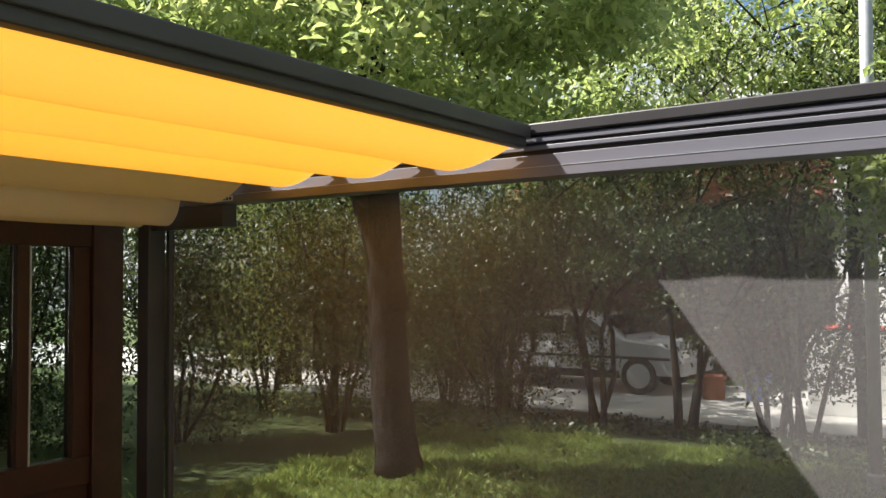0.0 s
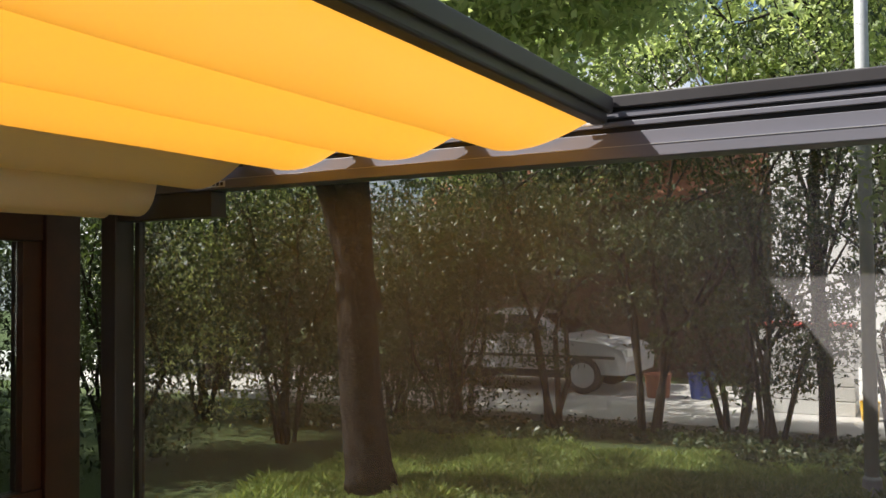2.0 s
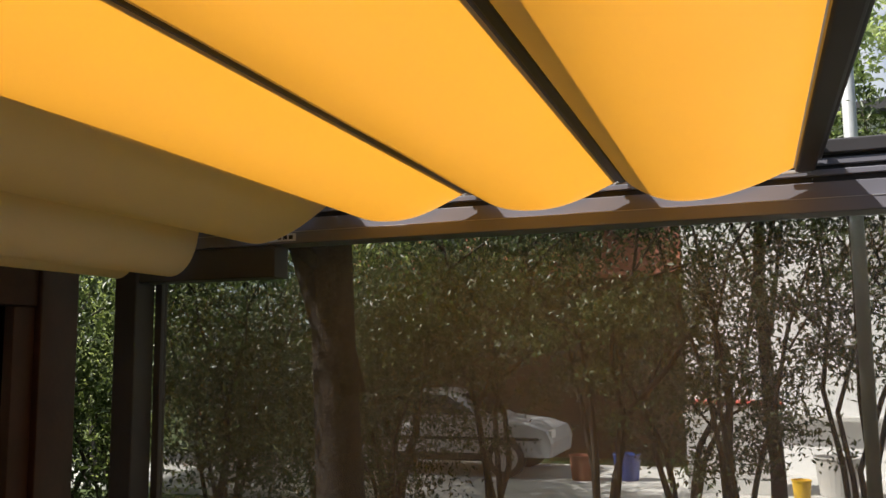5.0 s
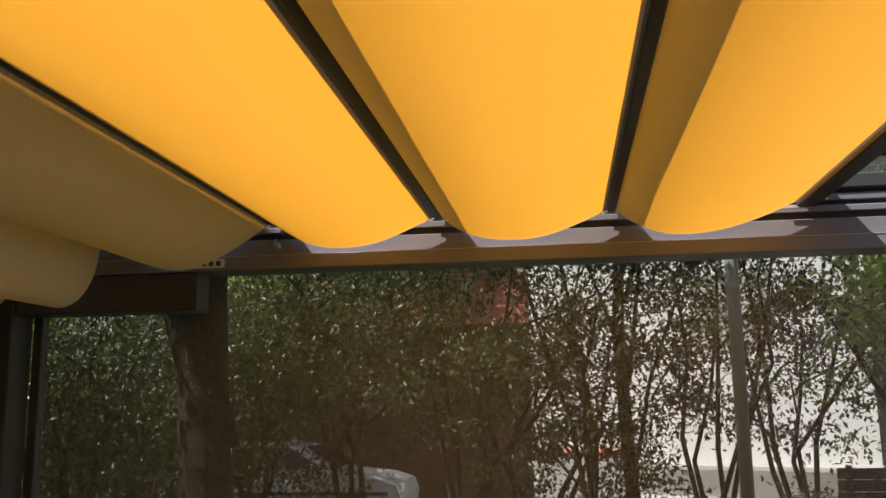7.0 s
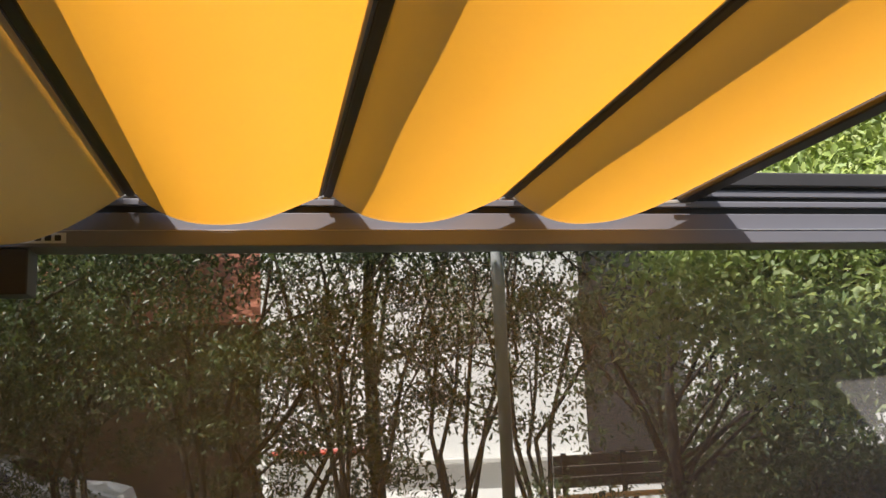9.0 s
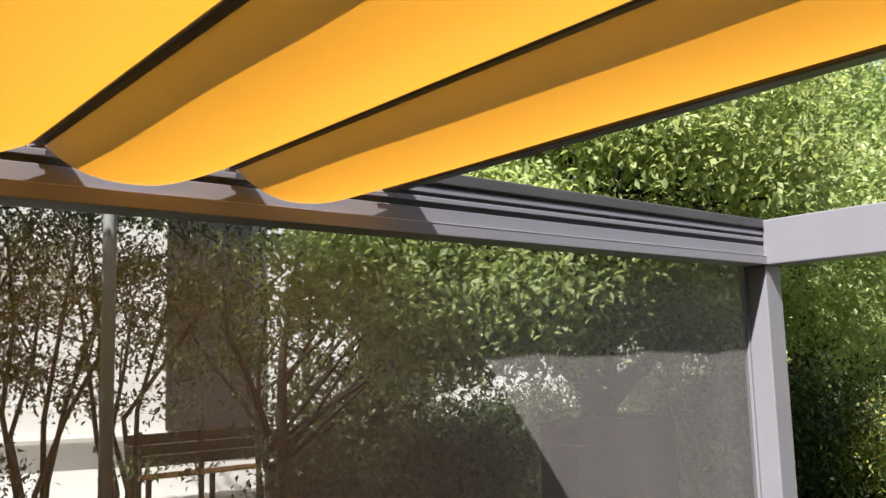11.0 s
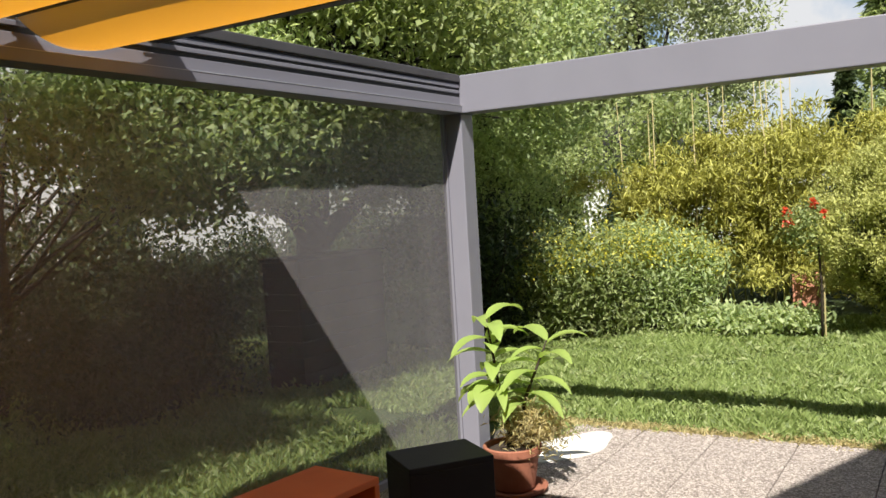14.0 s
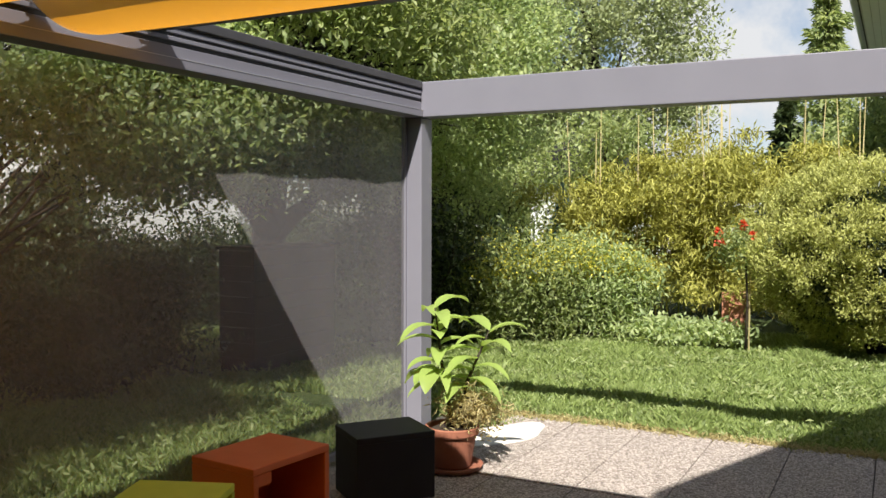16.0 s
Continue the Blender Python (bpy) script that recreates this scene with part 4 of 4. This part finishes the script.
for k in range(6):
    z = -0.295 + k * 0.213
    for a, b in (((-3.72, 10.7), (-2.36, 10.73)), ((-3.72, 10.732), (-3.69, 11.5)), ((-2.39, 10.732), (-2.36, 11.5))):
        part("panel", boxes(((*a, z), (*b, z + 0.198)), bevel=0.006), STICKER, box)
part("liner", boxes(((-3.685, 10.735, -0.29), (-2.395, 11.48, 0.965))), PAVING, box)
part("rim", boxes(((-3.74, 10.68, 0.985), (-2.34, 11.52, 1.02)), bevel=0.006), RED, box, "red rim")


# parked car
def car(cx, cy, label):
    """An estate car whose bonnet points along +x, standing on the driveway."""
    g = -0.3
    t = thing("parked_car", (cx, cy, g), label, "car")
    prof = ((2.1, 0.35), (2.14, 0.60), (2.06, 0.80), (1.75, 0.90), (1.05, 0.98), (0.42, 1.38), (0.0, 1.46), (-1.2, 1.44), (-1.75, 1.36), (-2.06, 0.98), (-2.15, 0.6), (-2.1, 0.33))
    bm = bmesh.new()
    rings = []
    for y, s in ((-0.86, 0.965), (-0.80, 0.99), (-0.6, 1.0), (0.6, 1.0), (0.80, 0.99), (0.86, 0.965)):
        rings.append([bm.verts.new((cx + px * (0.985 if s < 0.98 else 1), cy + y * (0.82 if pz > 1.1 else 1), g + pz * (s if pz > 0.5 else 1))) for px, pz in prof])
    for a, b in zip(rings, rings[1:]):
        for i in range(len(a)):
            j = (i + 1) % len(a)
            bm.faces.new((a[i], b[i], b[j], a[j]))
    bm.faces.new(rings[0])
    bm.faces.new(rings[-1][::-1])
    bmesh.ops.recalc_face_normals(bm, faces=bm.faces)
    part("body", bm, CAR_PAINT, t, smooth=False)
    for q in (((-1.78, 1.04), (-1.55, 1.33), (-1.02, 1.36), (-1.02, 1.04)), ((-0.95, 1.04), (-0.95, 1.36), (-0.22, 1.38), (-0.22, 1.04)), ((-0.15, 1.04), (-0.15, 1.38), (0.25, 1.36), (0.78, 1.04))):
        bm = bmesh.new()
        f = [bm.verts.new((cx + a, cy - 0.725 - (0.15 if b < 1.1 else 0.0), g + b)) for a, b in q]
        k = [bm.verts.new((v.co.x, v.co.y + 0.05, v.co.z)) for v in f]
        bm.faces.new(f)
        bm.faces.new(k[::-1])
        for i in range(4):
            bm.faces.new((f[i], k[i], k[(i + 1) % 4], f[(i + 1) % 4]))
        part("side_window", bm, WINDOW_DARK, t)
    bm = bmesh.new()
    w = [bm.verts.new((cx + a + 0.02, cy + b, g + c + 0.015)) for a, b, c in ((0.98, -0.7, 1.03), (0.98, 0.7, 1.03), (0.46, 0.6, 1.365), (0.46, -0.6, 1.365))]
    bm.faces.new(w)
    bmesh.ops.solidify(bm, geom=bm.faces[:], thickness=0.01)
    part("windscreen", bm, WINDOW_DARK, t)
    for wx in (-1.32, 1.32):
        for wy in (-0.78, 0.78):
            wheel = part("wheel", finish_wheel(cx + wx, cy + wy, 0.33, 0.2, g), TYRE, t)
            part("rim", finish_wheel(cx + wx, cy + wy * 1.03, 0.22, 0.19, g), STEEL, wheel)
    part("sill", boxes(((cx - 0.95, cy - 0.875, g + 0.27), (cx + 0.95, cy - 0.84, g + 0.40)), bevel=0.01), TYRE, t)
    part("side_trim", boxes(((cx - 1.9, cy - 0.878, g + 0.62), (cx + 1.9, cy - 0.861, g + 0.67)), bevel=0.004), TYRE, t, "dark rubbing strip")
    part("headlight", boxes(((cx + 1.95, cy - 0.82, g + 0.66), (cx + 2.12, cy - 0.5, g + 0.79)), bevel=0.02), STICKER, t)
    part("tail_light", boxes(((cx - 2.14, cy - 0.84, g + 0.72), (cx - 2.0, cy - 0.66, g + 0.95)), bevel=0.02), RED, t)
    part("mirror", boxes(((cx + 0.62, cy - 1.0, g + 1.0), (cx + 0.74, cy - 0.865, g + 1.12)), bevel=0.03), CAR_PAINT, t)
    for x in (-0.85, -0.12):
        part("door_handle", boxes(((cx + x, cy - 0.885, g + 0.90), (cx + x + 0.17, cy - 0.862, g + 0.93)), bevel=0.004), STEEL, t)
    return t


def finish_wheel(x, y, r, w, g):
    bm = bmesh.new()
    bmesh.ops.create_cone(bm, cap_ends=True, segments=24, radius1=r, radius2=r, depth=w, matrix=Matrix.Translation((x, y, g + 0.33)) @ Matrix.Rotation(math.pi / 2, 4, "X"))
    return bm


car(-8.05, 12.3, "silver estate car parked on the driveway")

# ---- houses across the driveway ----
def window(parent, x0, x1, z0, z1, y):
    w = part("window", boxes(((x0, y - 0.04, z0), (x1, y - 0.004, z1))), WINDOW_DARK, parent)
    for a, b in (((x0 - 0.06, y - 0.06, z0 - 0.06), (x0 - 0.001, y - 0.003, z1 + 0.06)), ((x1 + 0.001, y - 0.06, z0 - 0.06), (x1 + 0.06, y - 0.003, z1 + 0.06)), ((x0, y - 0.06, z1 + 0.001), (x1, y - 0.003, z1 + 0.06)), ((x0, y - 0.06, z0 - 0.06), (x1, y - 0.003, z0 - 0.001))):
        part("frame", boxes((a, b)), STICKER, w)


white = thing("white_house", (3, 16, 0), "white rendered house with a dark clad bay across the driveway", "house")
part("wall", boxes(((-3.9, 13.8, -0.45), (9.6, 18.5, 5.6))), WHITE_WALL, white)
part("dark_bay", boxes(((1.88, 13.5, 0.75), (3.25, 13.797, 5.4)), bevel=0.01), SLATE, white, "dark clad bay")
part("roof", boxes(((-4.3, 13.4, 5.62), (10.0, 18.9, 5.8))), SLATE, white)
blind = part("window_blind", boxes(((-0.9, 13.765, 2.7), (0.4, 13.797, 3.9))), PAVING, white, "closed grey slatted blind")
for k in range(17):
    part("blind_slat", boxes(((-0.9, 13.75, 2.71 + k * 0.07), (0.4, 13.764, 2.765 + k * 0.07))), PAVING, blind)
window(white, 5.2, 6.5, 1.0, 2.2, 13.8)
part("ledge", boxes(((-3.9, 13.55, 0.62), (9.6, 13.797, 0.70)), bevel=0.01), PAVING, white)
turn = pose(-3.9, 13.8, 0, 0, 0, -20) @ pose(3.9, -13.8, 0)
white.matrix_basis = turn @ white.matrix_basis
brown = thing("brown_house", (-7, 18, 0), "brown clad house with a red tiled roof across the driveway", "house")
part("wall", boxes(((-11.5, 15.0, -0.45), (-3.95, 20, 3.3))), BROWN_WALL, brown)
bm = bmesh.new()
v = [bm.verts.new(p) for p in ((-11.9, 14.6, 3.32), (-3.92, 14.6, 3.32), (-3.92, 17.5, 5.2), (-11.9, 17.5, 5.2), (-3.92, 20.4, 3.32), (-11.9, 20.4, 3.32))]
for q in ((0, 1, 2, 3), (3, 2, 4, 5), (0, 5, 4, 1), (1, 4, 2), (0, 3, 5)):
    bm.faces.new([v[i] for i in q])
part("roof", bm, ROOF_RED, brown)
far = thing("neighbour_house", (15, 4, 0), "white gabled house glimpsed between the garden trees", "house")
part("wall", boxes(((13.5, 2.4, -0.05), (20, 4.6, 2.3))), WHITE_WALL, far)
bm = bmesh.new()
v = [bm.verts.new(p) for p in ((13.2, 2.1, 2.32), (13.2, 4.9, 2.32), (13.2, 3.5, 3.3), (20.3, 2.1, 2.32), (20.3, 4.9, 2.32), (20.3, 3.5, 3.3))]
for q in ((0, 1, 2), (3, 5, 4), (0, 2, 5, 3), (1, 4, 5, 2), (0, 3, 4, 1)):
    bm.faces.new([v[i] for i in q])
part("roof", bm, SLATE, far)

side_house = thing("side_house", (13, -6, 0), "white house with a pale plank soffit beside the garden", "house")
part("wall", boxes(((9.6, -12, -0.05), (20, -3.7, 4.8))), WHITE_WALL, side_house)
part("roof", boxes(((8.3, -12.6, 4.86), (21, -2.24, 5.05))), SLATE, side_house)
soffit = part("soffit", boxes(((8.34, -12.5, 4.845), (20.9, -2.28, 4.858))), PAVING, side_house)
for k in range(12):
    part("soffit_board", boxes(((8.34, -2.42 - k * 0.125, 4.825), (20.9, -2.305 - k * 0.125, 4.8445))), STICKER, soffit)
part("gutter", tube([(8.3, -2.2, 4.88), (21, -2.2, 4.88)], (0.06, 0.06), 10), STEEL, side_house)

# ---- grass ----
def grass(name, x0, x1, y0, y1, n, h, seed, label, keep=None):
    rg = np.random.default_rng(seed)
    p = np.stack([rg.uniform(x0, x1, n), rg.uniform(y0, y1, n)], 1)
    if keep is not None:
        p = p[keep(p)]
    n = len(p)
    tuft = 0.6 + 0.8 * np.array([noise.noise((a * 1.7, b * 1.7, seed)) for a, b in p[::1]]).clip(-0.5, 0.9)
    hh = h * rg.uniform(0.5, 1.25, n) * tuft
    a = rg.random(n) * 6.283
    lean = rg.normal(size=(n, 2)) * 0.45
    w = 0.0045 + 0.004 * rg.random(n)
    z0 = np.full(n, -0.035)
    v = np.empty((n, 4, 3))
    sx, sy = np.cos(a) * w, np.sin(a) * w
    v[:, 0] = np.stack([p[:, 0] - sx, p[:, 1] - sy, z0], 1)
    v[:, 1] = np.stack([p[:, 0] + sx, p[:, 1] + sy, z0], 1)
    m = np.stack([p[:, 0] + lean[:, 0] * hh * 0.35, p[:, 1] + lean[:, 1] * hh * 0.35, z0 + hh * 0.6], 1)
    v[:, 2] = m + np.stack([sx, sy, 0 * sx], 1)
    v[:, 3] = np.stack([p[:, 0] + lean[:, 0] * hh, p[:, 1] + lean[:, 1] * hh, z0 + hh], 1)
    f = np.array([[0, 1, 2], [0, 2, 3]])[None] + (np.arange(n) * 4)[:, None, None]
    me = bpy.data.meshes.new(name)
    me.vertices.add(n * 4)
    me.vertices.foreach_set("co", v.ravel())
    me.loops.add(n * 6)
    me.loops.foreach_set("vertex_index", f.ravel().astype(np.int32))
    me.polygons.add(n * 2)
    me.polygons.foreach_set("loop_start", (np.arange(n * 2) * 3).astype(np.int32))
    me.update(calc_edges=True)
    me.materials.append(GRASS)
    return tagged(new(name, me), label, "grass", kind="stuff")


def lawn_front(p):
    edge = LAWN_EDGE - 0.5 * np.exp(-((p[:, 1] + 0.15) / 0.35) ** 2)
    return p[:, 0] > edge + 0.03 * np.sin(p[:, 1] * 9) + 0.03 * np.sin(p[:, 1] * 23 + 1)


grass("grass", 0.3, 6.5, -4.2, 2.0, 150000, 0.10, 3, "short green lawn grass beside the terrace", lawn_front)
grass("grass", -6.5, 3.5, 0.22, 5.5, 150000, 0.13, 4, "green lawn grass behind the screen", lambda p: ~((p[:, 0] > 0.4) & (p[:, 1] < 1.9)))

rng = np.random.default_rng(44)
wp = np.stack([rng.uniform(0.9, 5.0, 5200), rng.uniform(-3.6, 1.2, 5200), rng.uniform(0.0, 0.05, 5200)], 1)
wp = wp[[noise.noise((a * 1.3, b * 1.3, 5.0)) > -0.05 for a, b, _ in wp]]
tagged(new("lawn_weeds", leaf_mesh("lawn_weeds", wp, 0.06, LEAF, rng, 0.42, -0.3, 0.5)), "broad-leaved weeds among the lawn grass", "weeds", kind="stuff")
wp = np.stack([rng.uniform(-5.0, 3.0, 6500), rng.uniform(0.7, 4.5, 6500), rng.uniform(0.0, 0.12, 6500)], 1)
wp = wp[[noise.noise((a * 0.9, b * 0.9, 9.0)) > 0.0 for a, b, _ in wp]]
tagged(new("lawn_weeds", leaf_mesh("lawn_weeds", wp, 0.062, LEAF, rng, 0.3, -0.8, 0.3)), "tall weeds in the lawn behind the screen", "weeds", kind="stuff")

# ---- terrace slabs ----
terrace = thing("terrace", (-3, -3, 0), "exposed aggregate terrace slabs with dark joints", "terrace", kind="structure")
part("bedding", boxes(((-7.0, -7.3, -0.06), (LAWN_EDGE - 0.02, 0.16, -0.014))), JOINT, terrace)
slab_mesh = {}
S = 0.5
for i in range(16):
    for j in range(15):
        x1 = LAWN_EDGE - i * S
        y1 = 0.17 - j * S
        w = S - 0.006
        if "slab" not in slab_mesh:
            slab_mesh["slab"] = finish(boxes(((-w, -w, -0.05), (0, 0, 0)), bevel=0.004), "slab", AGGREGATE)
        if i < 2 and j == 0:
            continue
        ob = new("slab", slab_mesh["slab"])
        ob.parent = terrace
        ob.matrix_parent_inverse = Matrix.Translation((3, 3, 0))
        ob.matrix_basis = Matrix.Translation((x1, y1, 0.0 + 0.002 * ((i * 7 + j * 3) % 3 - 1)))

# cement footing beside the post
bm = bmesh.new()
ring = [bm.verts.new((0.22 + (0.42 + 0.05 * math.sin(3 * a + 1)) * math.cos(a), -0.47 + (0.22 + 0.03 * math.cos(4 * a)) * math.sin(a) - 0.14 * math.cos(a), 0.006)) for a in [k * math.pi / 14 for k in range(28)]]
top = bm.faces.new(ring)
low = bmesh.ops.extrude_face_region(bm, geom=[top])
bmesh.ops.translate(bm, vec=(0, 0, -0.05), verts=[e for e in low["geom"] if isinstance(e, bmesh.types.BMVert)])
bmesh.ops.recalc_face_normals(bm, faces=bm.faces)
part("footing", bm, CEMENT, terrace, "pale cement footing beside the post")
# dry soil strip along the edge of the lawn
rng = np.random.default_rng(61)
dp = np.stack([LAWN_EDGE + rng.normal(size=7000) * 0.05 + 0.03, rng.uniform(-4.4, -0.2, 7000), rng.uniform(-0.02, 0.012, 7000)], 1)
tagged(new("dry_grass_edge", leaf_mesh("dry_grass_edge", dp, 0.05, STRAW, rng, 0.12, -0.2, 0.4)), "dry brownish grass along the terrace edge", "grass", kind="stuff")
rng = np.random.default_rng(62)
dp = np.stack([rng.uniform(-9.0, 3.0, 16000), rng.uniform(5.2, 8.6, 16000), rng.uniform(-0.02, 0.16, 16000) * rng.random(16000)], 1)
dp = dp[[noise.noise((a * 0.8, b * 0.8, 3.0)) > -0.12 for a, b, _ in dp]]
dp[:, 2] += [fall(a, b) for a, b, _ in dp]
tagged(new("ground_cover", leaf_mesh("ground_cover", dp, 0.085, LEAF_DARK_SHADED, rng, 0.6, -0.2, 0.5)), "low dark ground cover below the tall shrubs", "plants", kind="stuff")
